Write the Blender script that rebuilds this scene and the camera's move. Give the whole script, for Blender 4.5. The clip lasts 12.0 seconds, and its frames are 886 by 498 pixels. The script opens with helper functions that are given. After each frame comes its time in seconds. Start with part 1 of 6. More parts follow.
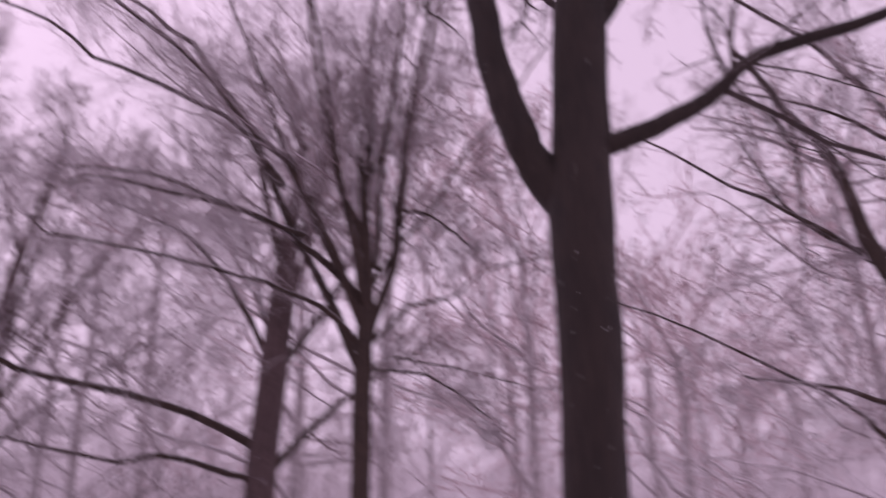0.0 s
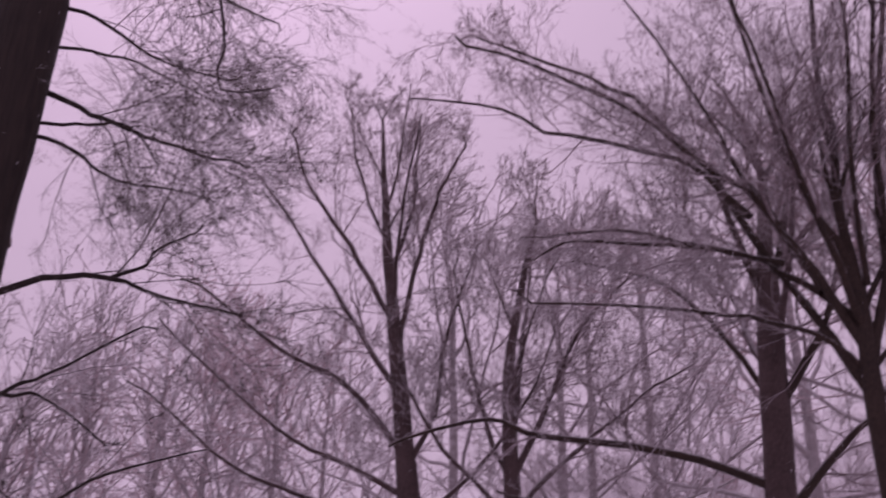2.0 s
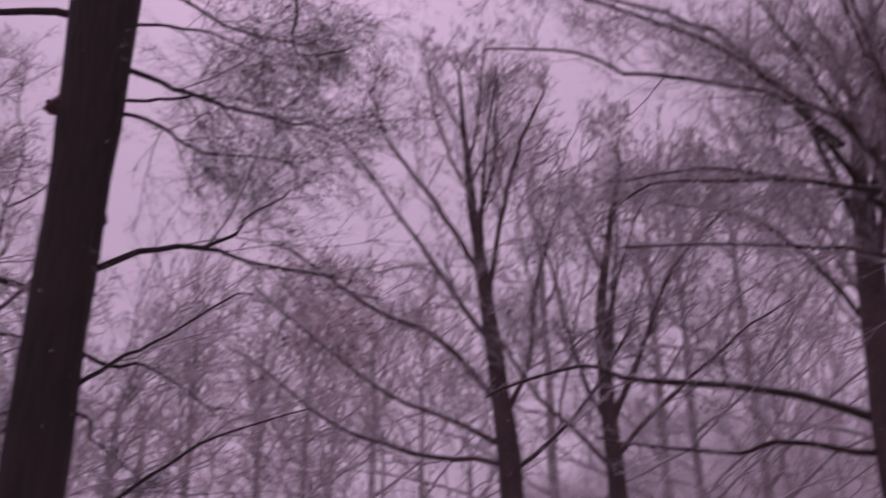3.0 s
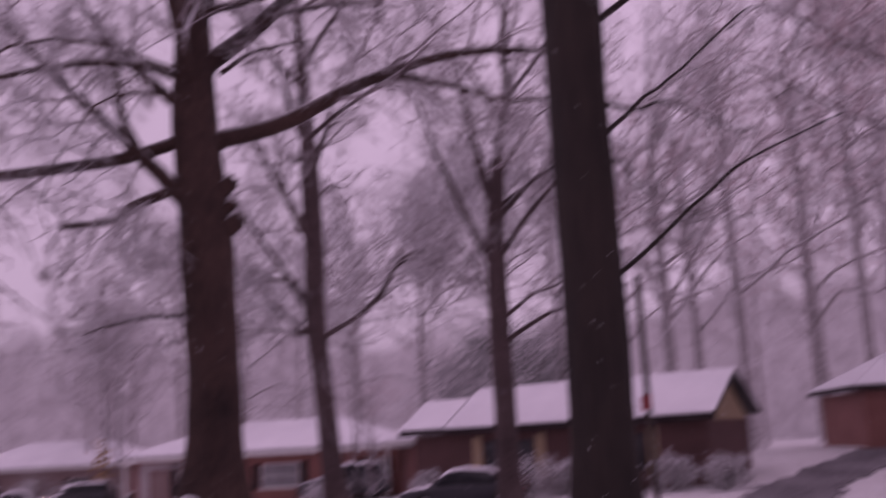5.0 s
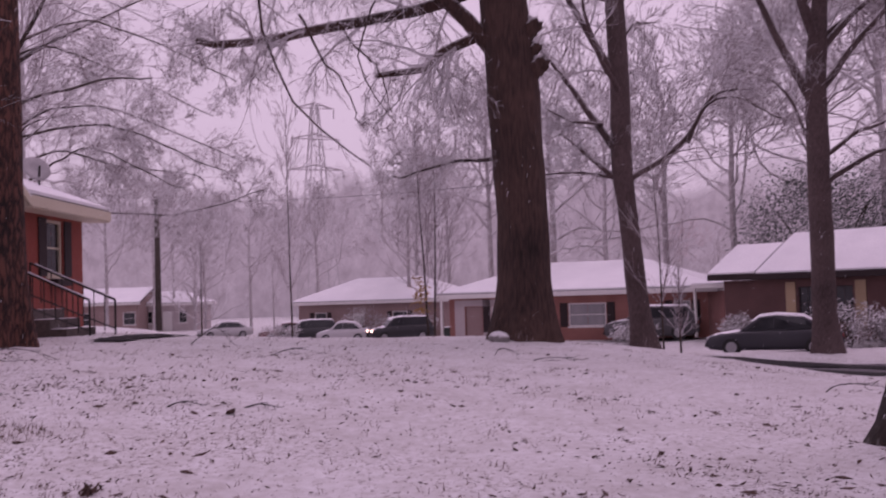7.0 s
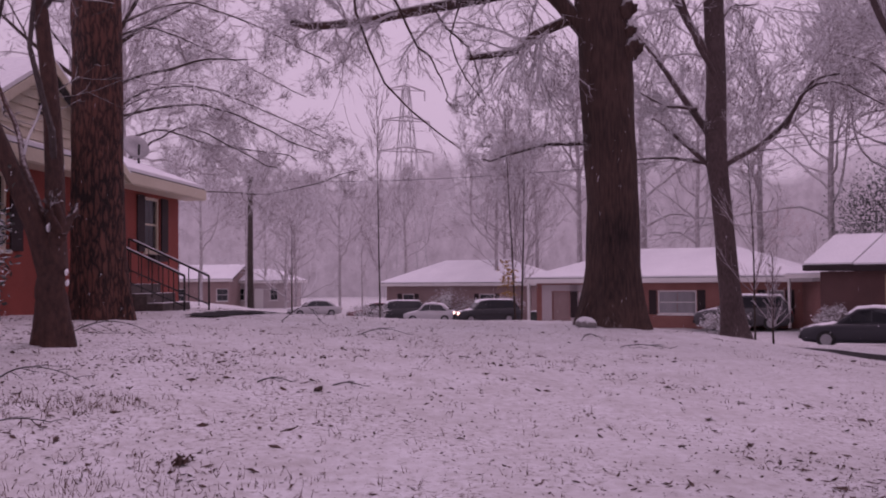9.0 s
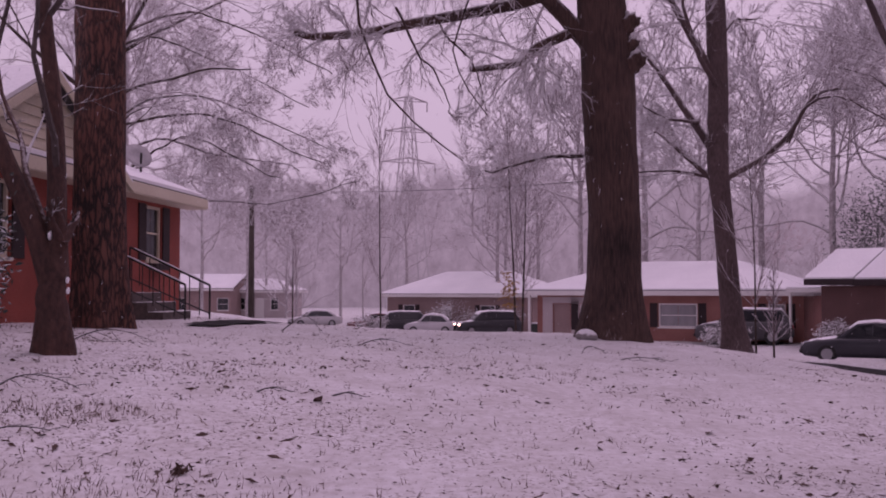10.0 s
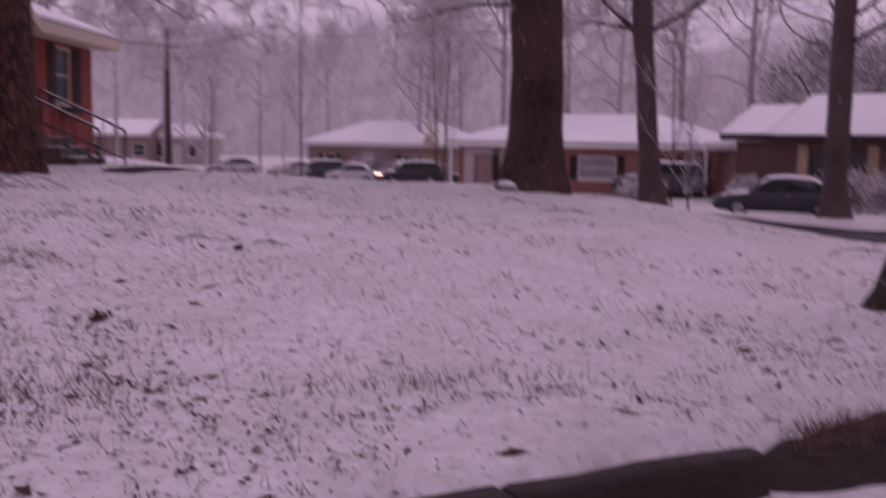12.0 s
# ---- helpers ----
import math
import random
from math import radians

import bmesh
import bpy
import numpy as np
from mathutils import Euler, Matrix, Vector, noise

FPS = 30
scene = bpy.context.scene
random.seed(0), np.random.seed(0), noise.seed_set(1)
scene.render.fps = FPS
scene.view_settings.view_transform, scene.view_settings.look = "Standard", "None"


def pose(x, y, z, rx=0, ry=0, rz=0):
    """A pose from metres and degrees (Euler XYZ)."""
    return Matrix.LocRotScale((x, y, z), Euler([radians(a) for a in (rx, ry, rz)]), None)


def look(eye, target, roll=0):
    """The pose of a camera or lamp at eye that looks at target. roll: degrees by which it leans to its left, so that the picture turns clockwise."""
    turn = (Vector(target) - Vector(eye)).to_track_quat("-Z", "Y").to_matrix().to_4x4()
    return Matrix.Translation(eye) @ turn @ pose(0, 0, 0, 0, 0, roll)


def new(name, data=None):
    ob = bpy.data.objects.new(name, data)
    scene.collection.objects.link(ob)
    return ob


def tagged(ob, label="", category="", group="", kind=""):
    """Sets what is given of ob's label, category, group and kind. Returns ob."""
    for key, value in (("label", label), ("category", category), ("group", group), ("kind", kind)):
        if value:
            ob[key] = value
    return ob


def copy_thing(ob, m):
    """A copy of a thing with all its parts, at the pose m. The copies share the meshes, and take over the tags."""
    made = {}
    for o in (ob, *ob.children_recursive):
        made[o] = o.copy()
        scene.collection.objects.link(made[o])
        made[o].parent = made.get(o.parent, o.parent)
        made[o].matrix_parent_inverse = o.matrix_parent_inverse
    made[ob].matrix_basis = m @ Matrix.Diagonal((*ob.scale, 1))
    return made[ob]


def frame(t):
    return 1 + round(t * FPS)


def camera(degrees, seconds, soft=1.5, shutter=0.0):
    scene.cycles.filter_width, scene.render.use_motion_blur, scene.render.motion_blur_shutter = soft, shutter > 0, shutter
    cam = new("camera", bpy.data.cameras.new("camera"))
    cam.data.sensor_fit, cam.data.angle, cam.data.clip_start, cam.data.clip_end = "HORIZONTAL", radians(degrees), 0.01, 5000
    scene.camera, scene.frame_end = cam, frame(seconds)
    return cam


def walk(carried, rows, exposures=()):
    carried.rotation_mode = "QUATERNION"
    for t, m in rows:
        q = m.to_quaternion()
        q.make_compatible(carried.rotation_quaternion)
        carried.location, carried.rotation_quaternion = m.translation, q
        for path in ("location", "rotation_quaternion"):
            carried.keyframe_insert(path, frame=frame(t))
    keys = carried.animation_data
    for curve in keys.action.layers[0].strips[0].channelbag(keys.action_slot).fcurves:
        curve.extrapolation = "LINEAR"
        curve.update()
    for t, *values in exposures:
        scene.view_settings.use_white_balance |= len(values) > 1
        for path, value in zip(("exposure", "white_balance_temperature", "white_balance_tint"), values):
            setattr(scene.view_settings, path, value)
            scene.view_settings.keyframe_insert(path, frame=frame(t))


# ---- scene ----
# ---- camera and its walk ----
cam = camera(46.0, 12.0, soft=1.9, shutter=0.85)
EYE = (0.0, 0.0, 1.6)
TURNS = (  # seconds, yaw, pitch, roll
    (0.0, -85.12, 24.22, 1.03), (0.5, -76.85, 28.17, 0.52), (1.0, -68.23, 29.17, 0.18), (1.5, -60.50, 28.16, -0.46), (2.0, -56.91, 26.77, -0.63),
    (2.5, -54.62, 25.74, 0.02), (2.7, -53.84, 25.36, 0.19), (4.3, -33.54, 16.43, 3.07), (4.5, -30.48, 15.63, 2.73), (5.0, -22.02, 10.38, 3.32),
    (5.5, -14.08, 7.11, 2.49), (6.0, -8.54, 6.23, 2.43), (6.5, -6.24, 3.95, 2.10), (8.5, -1.29, 1.51, 1.05), (9.0, -0.06, 1.68, 0.48), (9.5, 0.16, 2.09, 0.13),
    (10.0, 0.00, 2.29, 0.00), (10.5, -0.30, 2.12, -0.04), (11.0, -0.52, 1.56, -0.35), (11.5, -1.51, -1.55, -1.60), (12.0, -4.37, -5.90, -0.91),
)
walk(cam, [(t, pose(*EYE, 90 + p, 0, y) @ pose(0, 0, 0, 0, 0, -r)) for t, y, p, r in TURNS],
     exposures=((0.0, 0.02, 6500, 74), (0.5, -0.04, 6500, 68), (1.0, -0.08, 6500, 67), (1.5, -0.34, 6500, 73), (2.0, -0.6, 6500, 79), (2.5, -0.8, 6500, 84),
                (2.7, -0.82, 6500, 85), (4.5, -0.79, 6500, 89), (5.0, -0.56, 6500, 86), (5.5, -0.33, 6500, 79), (6.0, -0.08, 6500, 74), (6.5, -0.12, 6500, 73),
                (8.5, -0.33, 6500, 78), (11.0, -0.40, 6500, 79), (12.0, -0.46, 6500, 80)))

# ---- overcast sky and a broad, veiled sun ----
world = bpy.data.worlds.new("overcast")
scene.world = world
world.use_nodes = True
wn = world.node_tree
sky = wn.nodes.new("ShaderNodeTexSky")
sky.sky_type, sky.sun_disc = "NISHITA", False
sky.sun_elevation, sky.sun_rotation = radians(58), radians(40)
sky.air_density, sky.dust_density, sky.ozone_density = 1.0, 6.0, 1.0
grey = wn.nodes.new("ShaderNodeHueSaturation")
grey.inputs["Saturation"].default_value = 0.12
wn.links.new(sky.outputs[0], grey.inputs["Color"])
deck = wn.nodes.new("ShaderNodeMix")     # an even deck of cloud hides most of the sky
deck.data_type, deck.inputs[0].default_value, deck.inputs[7].default_value = "RGBA", 0.8, (6.35, 6.85, 6.45, 1)
wn.links.new(grey.outputs[0], deck.inputs[6])
wn.links.new(deck.outputs[2], wn.nodes["Background"].inputs[0])
wn.nodes["Background"].inputs[1].default_value = 0.1
sun = new("sun", bpy.data.lights.new("sun", "SUN"))
sun.data.energy, sun.data.angle, sun.data.color = 0.5, radians(40), (1.0, 0.96, 0.92)
sun.matrix_world = look((0, 0, 60), (-14, -16, 20))


# ---- materials ----
def material(name, low, high, rough=0.8, grain=8.0, stretch=(1, 1, 1), bump=0.3, snow=0.0, blotch=0.7, metal=0.0,
             cells=0.0, snow_from=0.25, specks=None, shine=0.5):
    """A surface between two colours: blotches and grain, relief, and snow lying on what faces up."""
    m = bpy.data.materials.new(name)
    m.use_nodes = True
    n, l = m.node_tree.nodes, m.node_tree.links
    b = n["Principled BSDF"]
    b.inputs["Roughness"].default_value, b.inputs["Metallic"].default_value = rough, metal
    b.inputs["Specular IOR Level"].default_value = shine
    co = n.new("ShaderNodeTexCoord")
    mp = n.new("ShaderNodeMapping")
    mp.inputs["Scale"].default_value = stretch
    l.new(co.outputs["Object"], mp.inputs[0])
    big, fine = n.new("ShaderNodeTexNoise"), n.new("ShaderNodeTexNoise")
    big.inputs["Scale"].default_value, big.inputs["Detail"].default_value = blotch, 4
    fine.inputs["Scale"].default_value, fine.inputs["Detail"].default_value = grain, 6
    l.new(co.outputs["Object"], big.inputs["Vector"])
    l.new(mp.outputs[0], fine.inputs["Vector"])
    height = fine.outputs[0]
    if cells:
        vo = n.new("ShaderNodeTexVoronoi")
        vo.feature, vo.inputs["Scale"].default_value = "DISTANCE_TO_EDGE", cells
        warp = n.new("ShaderNodeMix")
        warp.data_type, warp.inputs[0].default_value = "VECTOR", 0.12
        l.new(mp.outputs[0], warp.inputs[4])
        l.new(fine.outputs["Color"], warp.inputs[5])
        l.new(warp.outputs[1], vo.inputs["Vector"])
        rim = n.new("ShaderNodeMapRange")
        rim.inputs[2].default_value, rim.inputs[3].default_value = 0.26, 0.22
        l.new(vo.outputs["Distance"], rim.inputs[0])
        mul = n.new("ShaderNodeMath")
        mul.operation = "MULTIPLY"
        l.new(rim.outputs[0], mul.inputs[0])
        lift = n.new("ShaderNodeMath")
        lift.inputs[1].default_value = 0.35
        l.new(fine.outputs[0], lift.inputs[0])
        l.new(lift.outputs[0], mul.inputs[1])
        height = mul.outputs[0]
    mix = n.new("ShaderNodeMath")
    mix.operation = "MULTIPLY_ADD"
    mix.inputs[1].default_value = 0.6
    l.new(height, mix.inputs[0])
    half = n.new("ShaderNodeMath")
    half.operation = "MULTIPLY"
    half.inputs[1].default_value = 0.5
    l.new(big.outputs[0], half.inputs[0])
    l.new(half.outputs[0], mix.inputs[2])
    ramp = n.new("ShaderNodeValToRGB")
    ramp.color_ramp.elements[0].position, ramp.color_ramp.elements[1].position = 0.35, 0.75
    ramp.color_ramp.elements[0].color, ramp.color_ramp.elements[1].color = (*low, 1), (*high, 1)
    l.new(mix.outputs[0], ramp.inputs[0])
    colour = ramp.outputs[0]
    if specks:      # what shows through in small flecks, in drifts
        dot, drift, prod, hit, fleck = (n.new(k) for k in ("ShaderNodeTexNoise", "ShaderNodeTexNoise", "ShaderNodeMath", "ShaderNodeMapRange", "ShaderNodeMix"))
        dot.inputs["Scale"].default_value, dot.inputs["Detail"].default_value = 24, 3
        drift.inputs["Scale"].default_value, drift.inputs["Detail"].default_value = 0.8, 3
        l.new(co.outputs["Object"], dot.inputs["Vector"])
        l.new(co.outputs["Object"], drift.inputs["Vector"])
        prod.operation, prod.inputs[1].default_value = "MULTIPLY_ADD", 0.45
        l.new(drift.outputs[0], prod.inputs[0])
        l.new(dot.outputs[0], prod.inputs[2])
        hit.inputs[1].default_value, hit.inputs[2].default_value, hit.inputs[4].default_value = 0.82, 0.95, 0.75
        l.new(prod.outputs[0], hit.inputs[0])
        fleck.data_type, fleck.inputs[7].default_value = "RGBA", (*specks, 1)
        l.new(hit.outputs[0], fleck.inputs[0])
        l.new(colour, fleck.inputs[6])
        colour = fleck.outputs[2]
    if snow:
        ge, sep = n.new("ShaderNodeNewGeometry"), n.new("ShaderNodeSeparateXYZ")
        l.new(ge.outputs["Normal"], sep.inputs[0])
        add = n.new("ShaderNodeMath")
        add.operation = "MULTIPLY_ADD"
        add.inputs[1].default_value = 0.9
        l.new(fine.outputs[0], add.inputs[0])
        l.new(sep.outputs["Z"], add.inputs[2])
        lie = n.new("ShaderNodeMapRange")
        lie.inputs[1].default_value, lie.inputs[2].default_value = 0.45 + snow_from, 0.75 + snow_from
        lie.inputs[4].default_value = snow
        l.new(add.outputs[0], lie.inputs[0])
        white = n.new("ShaderNodeMix")
        white.data_type = "RGBA"
        white.inputs[7].default_value = (0.82, 0.82, 0.84, 1)
        l.new(lie.outputs[0], white.inputs[0])
        l.new(colour, white.inputs[6])
        colour = white.outputs[2]
    l.new(colour, b.inputs["Base Color"])
    if bump:
        bu = n.new("ShaderNodeBump")
        bu.inputs["Strength"].default_value, bu.inputs["Distance"].default_value = bump, 0.03
        l.new(height, bu.inputs["Height"])
        l.new(bu.outputs[0], b.inputs["Normal"])
    return m


SNOW = material("snow", (0.70, 0.70, 0.73), (0.86, 0.86, 0.88), 0.75, 14, bump=0.5, blotch=0.5)
LAWN = material("snowy_lawn", (0.46, 0.44, 0.43), (0.70, 0.70, 0.72), 0.8, 11, bump=1.0, blotch=1.6, specks=(0.16, 0.125, 0.105))
ASPHALT = material("wet_asphalt", (0.014, 0.013, 0.015), (0.055, 0.052, 0.053), 0.9, 30, bump=0.3, blotch=0.8, shine=0.1)
SLUSH = material("slushy_asphalt", (0.04, 0.036, 0.039), (0.26, 0.245, 0.26), 0.9, 5, bump=0.5, blotch=0.35, shine=0.15)
OAK = material("oak_bark", (0.010, 0.005, 0.005), (0.108, 0.058, 0.045), 0.9, 26, (1, 1, 0.13), bump=1.0, snow=0.55, snow_from=0.4)
PINE = material("pine_bark", (0.016, 0.008, 0.007), (0.145, 0.056, 0.040), 0.9, 16, (1, 1, 0.24), bump=1.0, snow=0.4, cells=15, snow_from=0.5)
SMOOTH = material("smooth_bark", (0.020, 0.013, 0.010), (0.075, 0.047, 0.035), 0.85, 22, (1, 1, 0.5), bump=0.5, snow=0.6, snow_from=0.42)
STEMBARK = material("brown_stem_bark", (0.024, 0.011, 0.009), (0.105, 0.046, 0.034), 0.85, 22, (1, 1, 0.5), bump=0.7, snow=0.35, snow_from=0.6)
# bark lightened in colour to stand for haze over mid-distance trunks
HAZEBARK = material("haze_lightened_bark", (0.044, 0.028, 0.027), (0.145, 0.098, 0.094), 0.9, 22, (1, 1, 0.4), bump=0.6, snow=0.7, snow_from=0.3)
DARKBARK = material("wet_dark_bark", (0.009, 0.006, 0.005), (0.042, 0.027, 0.021), 0.85, 22, (1, 1, 0.10), bump=0.9, snow=0.3, snow_from=0.5)
TWIG = material("wet_twigs", (0.035, 0.024, 0.022), (0.10, 0.075, 0.070), 0.85, 20, bump=0.0, snow=0.45, snow_from=0.1)
# mid-distance twigs: some snow, the rest of the paleness is painted haze
HAZESNOWY = material("hazed_half_snowy_twigs", (0.155, 0.112, 0.118), (0.35, 0.285, 0.292), 0.9, 20, bump=0.0, snow=0.65, snow_from=-0.1)
# snow on twigs, with a veil of haze mixed into the base colour
FROSTHAZE = material("hazed_snowy_twigs", (0.185, 0.148, 0.152), (0.42, 0.365, 0.372), 0.9, 20, bump=0.0, snow=0.85, snow_from=-0.25)
# far twigs: base colours raised to paint in haze, besides the lying snow
HAZEWOOD = material("hazed_snowy_far_twigs", (0.36, 0.315, 0.322), (0.58, 0.525, 0.532), 0.95, 3, bump=0.0, snow=0.8, snow_from=-0.2)
# the redness is budding; the paleness is haze put into the colour
REDWOOD = material("hazed_red_budding_twigs", (0.44, 0.31, 0.32), (0.60, 0.47, 0.48), 0.95, 3, bump=0.0, snow=0.55, snow_from=-0.1)
# brick greyed and lightened to paint haze on far houses; ranch door shares it
HAZEBRICK = material("haze_greyed_brick", (0.25, 0.17, 0.16), (0.37, 0.26, 0.245), 0.9, 20, (1, 1, 3), bump=0.2, blotch=0.8)
# far wall paled to paint haze; also the real pale paint of the ranch porch
PALEWALL = material("hazed_and_painted_wall", (0.38, 0.32, 0.32), (0.52, 0.46, 0.46), 0.9, 30, (1, 1, 3), bump=0.2)
# trunks too: distance haze is put into this pale bark colour
FARBARK = material("hazed_distant_bark", (0.33, 0.295, 0.30), (0.48, 0.44, 0.445), 0.95, 6, bump=0.0, snow=0.6, snow_from=0.0)
BRICK = material("red_brick", (0.18, 0.034, 0.022), (0.38, 0.078, 0.050), 0.85, 40, (1, 1, 3), bump=0.4, blotch=1.2)
DULLBRICK = material("brown_brick", (0.22, 0.085, 0.068), (0.38, 0.17, 0.14), 0.85, 40, (1, 1, 3), bump=0.4, blotch=0.9)
DARKBRICK = material("dark_brick", (0.085, 0.045, 0.042), (0.17, 0.085, 0.076), 0.9, 40, (1, 1, 3), bump=0.4, blotch=0.9)
CREAM = material("cream_paint", (0.52, 0.45, 0.33), (0.64, 0.57, 0.44), 0.6, 20, bump=0.15)
WHITE = material("white_paint", (0.62, 0.60, 0.58), (0.76, 0.74, 0.72), 0.5, 20, bump=0.1)
SHUTTER = material("dark_shutter_paint", (0.018, 0.010, 0.011), (0.04, 0.024, 0.025), 0.85, 25, bump=0.2)
TANBOARD = material("tan_board", (0.34, 0.24, 0.14), (0.46, 0.34, 0.21), 0.7, 20, bump=0.2)
SHINGLE = material("grey_shingle", (0.04, 0.038, 0.04), (0.12, 0.11, 0.11), 0.9, 20, bump=0.4)
IRON = material("black_iron", (0.012, 0.011, 0.012), (0.04, 0.035, 0.035), 0.5, 40, bump=0.1, metal=0.4)
CONCRETE = material("grey_concrete", (0.14, 0.13, 0.13), (0.30, 0.28, 0.27), 0.85, 12, bump=0.4, snow=0.9, snow_from=0.3)
STEPSTONE = material("dark_step", (0.04, 0.032, 0.03), (0.12, 0.09, 0.08), 0.85, 14, bump=0.4, snow=0.85, snow_from=0.35)
POLEWOOD = material("weathered_pole_wood", (0.03, 0.022, 0.018), (0.09, 0.07, 0.06), 0.85, 20, (1, 1, 0.1), bump=0.4)
EARTH = material("dark_wet_timber", (0.010, 0.006, 0.006), (0.045, 0.028, 0.024), 0.85, 9, (1, 1, 4), bump=0.8)
LEAF = material("brown_dead_leaf", (0.03, 0.016, 0.014), (0.14, 0.075, 0.058), 0.8, 30, bump=0.0, blotch=6)
GRASS = material("dry_grass_blades", (0.07, 0.036, 0.030), (0.19, 0.105, 0.080), 0.8, 30, bump=0.0, blotch=4)
SNOWYLEAF = material("snow_laden_leaf", (0.018, 0.024, 0.019), (0.06, 0.07, 0.058), 0.6, 10, bump=0.0, snow=0.7, snow_from=0.22)
EVERGREEN = material("evergreen_leaf", (0.06, 0.068, 0.062), (0.15, 0.16, 0.15), 0.8, 10, bump=0.0, snow=0.12, snow_from=0.25)
SNOWBUSH = material("snowy_bush_leaf", (0.20, 0.175, 0.17), (0.36, 0.32, 0.315), 0.8, 10, bump=0.0, snow=0.9, snow_from=-0.1)
YELLOWLEAF = material("ochre_clinging_leaf", (0.30, 0.16, 0.05), (0.48, 0.30, 0.10), 0.8, 20, bump=0.0)
RUBBER = material("black_rubber", (0.010, 0.010, 0.010), (0.03, 0.03, 0.03), 0.8, 30, bump=0.1)
CHROME = material("wheel_metal", (0.25, 0.25, 0.26), (0.45, 0.45, 0.46), 0.4, 30, bump=0.0, metal=0.8)
REDSIGN = material("red_sign_paint", (0.25, 0.02, 0.02), (0.35, 0.04, 0.035), 0.5, 20, bump=0.0)
BINPLASTIC = material("dark_green_plastic", (0.010, 0.02, 0.016), (0.03, 0.045, 0.038), 0.5, 20, bump=0.1)
# galvanised steel made paler in colour to imitate haze
PALESTEEL = material("haze_paled_galvanised_steel", (0.46, 0.44, 0.45), (0.60, 0.58, 0.59), 0.7, 12, bump=0.0)
DISH = material("grey_dish_paint", (0.30, 0.29, 0.30), (0.45, 0.43, 0.44), 0.5, 20, bump=0.0)


def paint(name, colour):
    return material(name, tuple(c * 0.8 for c in colour), colour, 0.3, 20, bump=0.0)


def glass_material():
    m = bpy.data.materials.new("window_glass")
    m.use_nodes = True
    b = m.node_tree.nodes["Principled BSDF"]
    b.inputs["Base Color"].default_value = (0.02, 0.022, 0.026, 1)
    b.inputs["Roughness"].default_value = 0.06
    b.inputs["Specular IOR Level"].default_value = 0.6
    return m


GLASS = glass_material()
CURTAIN = material("pale_curtained_glass", (0.20, 0.20, 0.21), (0.34, 0.33, 0.34), 0.15, 3, (1, 1, 0.2), bump=0.0)
LAMPGLOW = bpy.data.materials.new("lit_headlight")
LAMPGLOW.use_nodes = True
LAMPGLOW.node_tree.nodes["Principled BSDF"].inputs["Emission Color"].default_value = (1.0, 0.75, 0.45, 1)
LAMPGLOW.node_tree.nodes["Principled BSDF"].inputs["Emission Strength"].default_value = 6.0


# ---- mesh helpers ----
def mesh_object(name, verts, faces, mat, parent=None, label="", smooth=False):
    me = bpy.data.meshes.new(name)
    faces = faces if isinstance(faces, list) else [q[:3] if len(q) > 3 and q[2] == q[3] else q for q in faces.tolist()]
    me.from_pydata(verts if isinstance(verts, list) else verts.tolist(), [], faces)
    me.materials.append(mat)
    if smooth:
        me.polygons.foreach_set("use_smooth", [True] * len(me.polygons))
    me.update()
    ob = new(name, me)
    if parent:
        ob.parent = parent
    if label:
        tagged(ob, label)
    return ob


def part(name, bm, mat, parent=None, label="", smooth=False):
    me = bpy.data.meshes.new(name)
    bm.to_mesh(me)
    bm.free()
    me.materials.append(mat)
    if smooth:
        me.polygons.foreach_set("use_smooth", [True] * len(me.polygons))
    ob = new(name, me)
    if parent:
        ob.parent = parent
    if label:
        tagged(ob, label)
    return ob


def thing(name, m, label, category, group="", kind=""):
    ob = new(name)
    ob.matrix_world = m
    return tagged(ob, label, category, group, kind)


def box(bm, lo, hi, bevel=0.0):
    lo, hi = Vector(lo), Vector(hi)
    r = bmesh.ops.create_cube(bm, size=1, matrix=Matrix.LocRotScale((lo + hi) / 2, None, hi - lo))
    if bevel:
        es = list({e for v in r["verts"] for e in v.link_edges})
        bmesh.ops.bevel(bm, geom=es, offset=bevel, segments=2, affect="EDGES", profile=0.5)
    return bm


def boxes(*pairs, bevel=0.0):
    bm = bmesh.new()
    for lo, hi in pairs:
        box(bm, lo, hi, bevel)
    return bm


def rod(a, b, r, sides=8):
    """A round bar from a to b."""
    bm = bmesh.new()
    a, b = Vector(a), Vector(b)
    turn = (b - a).to_track_quat("Z", "Y").to_matrix().to_4x4()
    bmesh.ops.create_cone(bm, cap_ends=True, segments=sides, radius1=r, radius2=r, depth=(b - a).length,
                          matrix=Matrix.Translation((a + b) / 2) @ turn)
    return bm


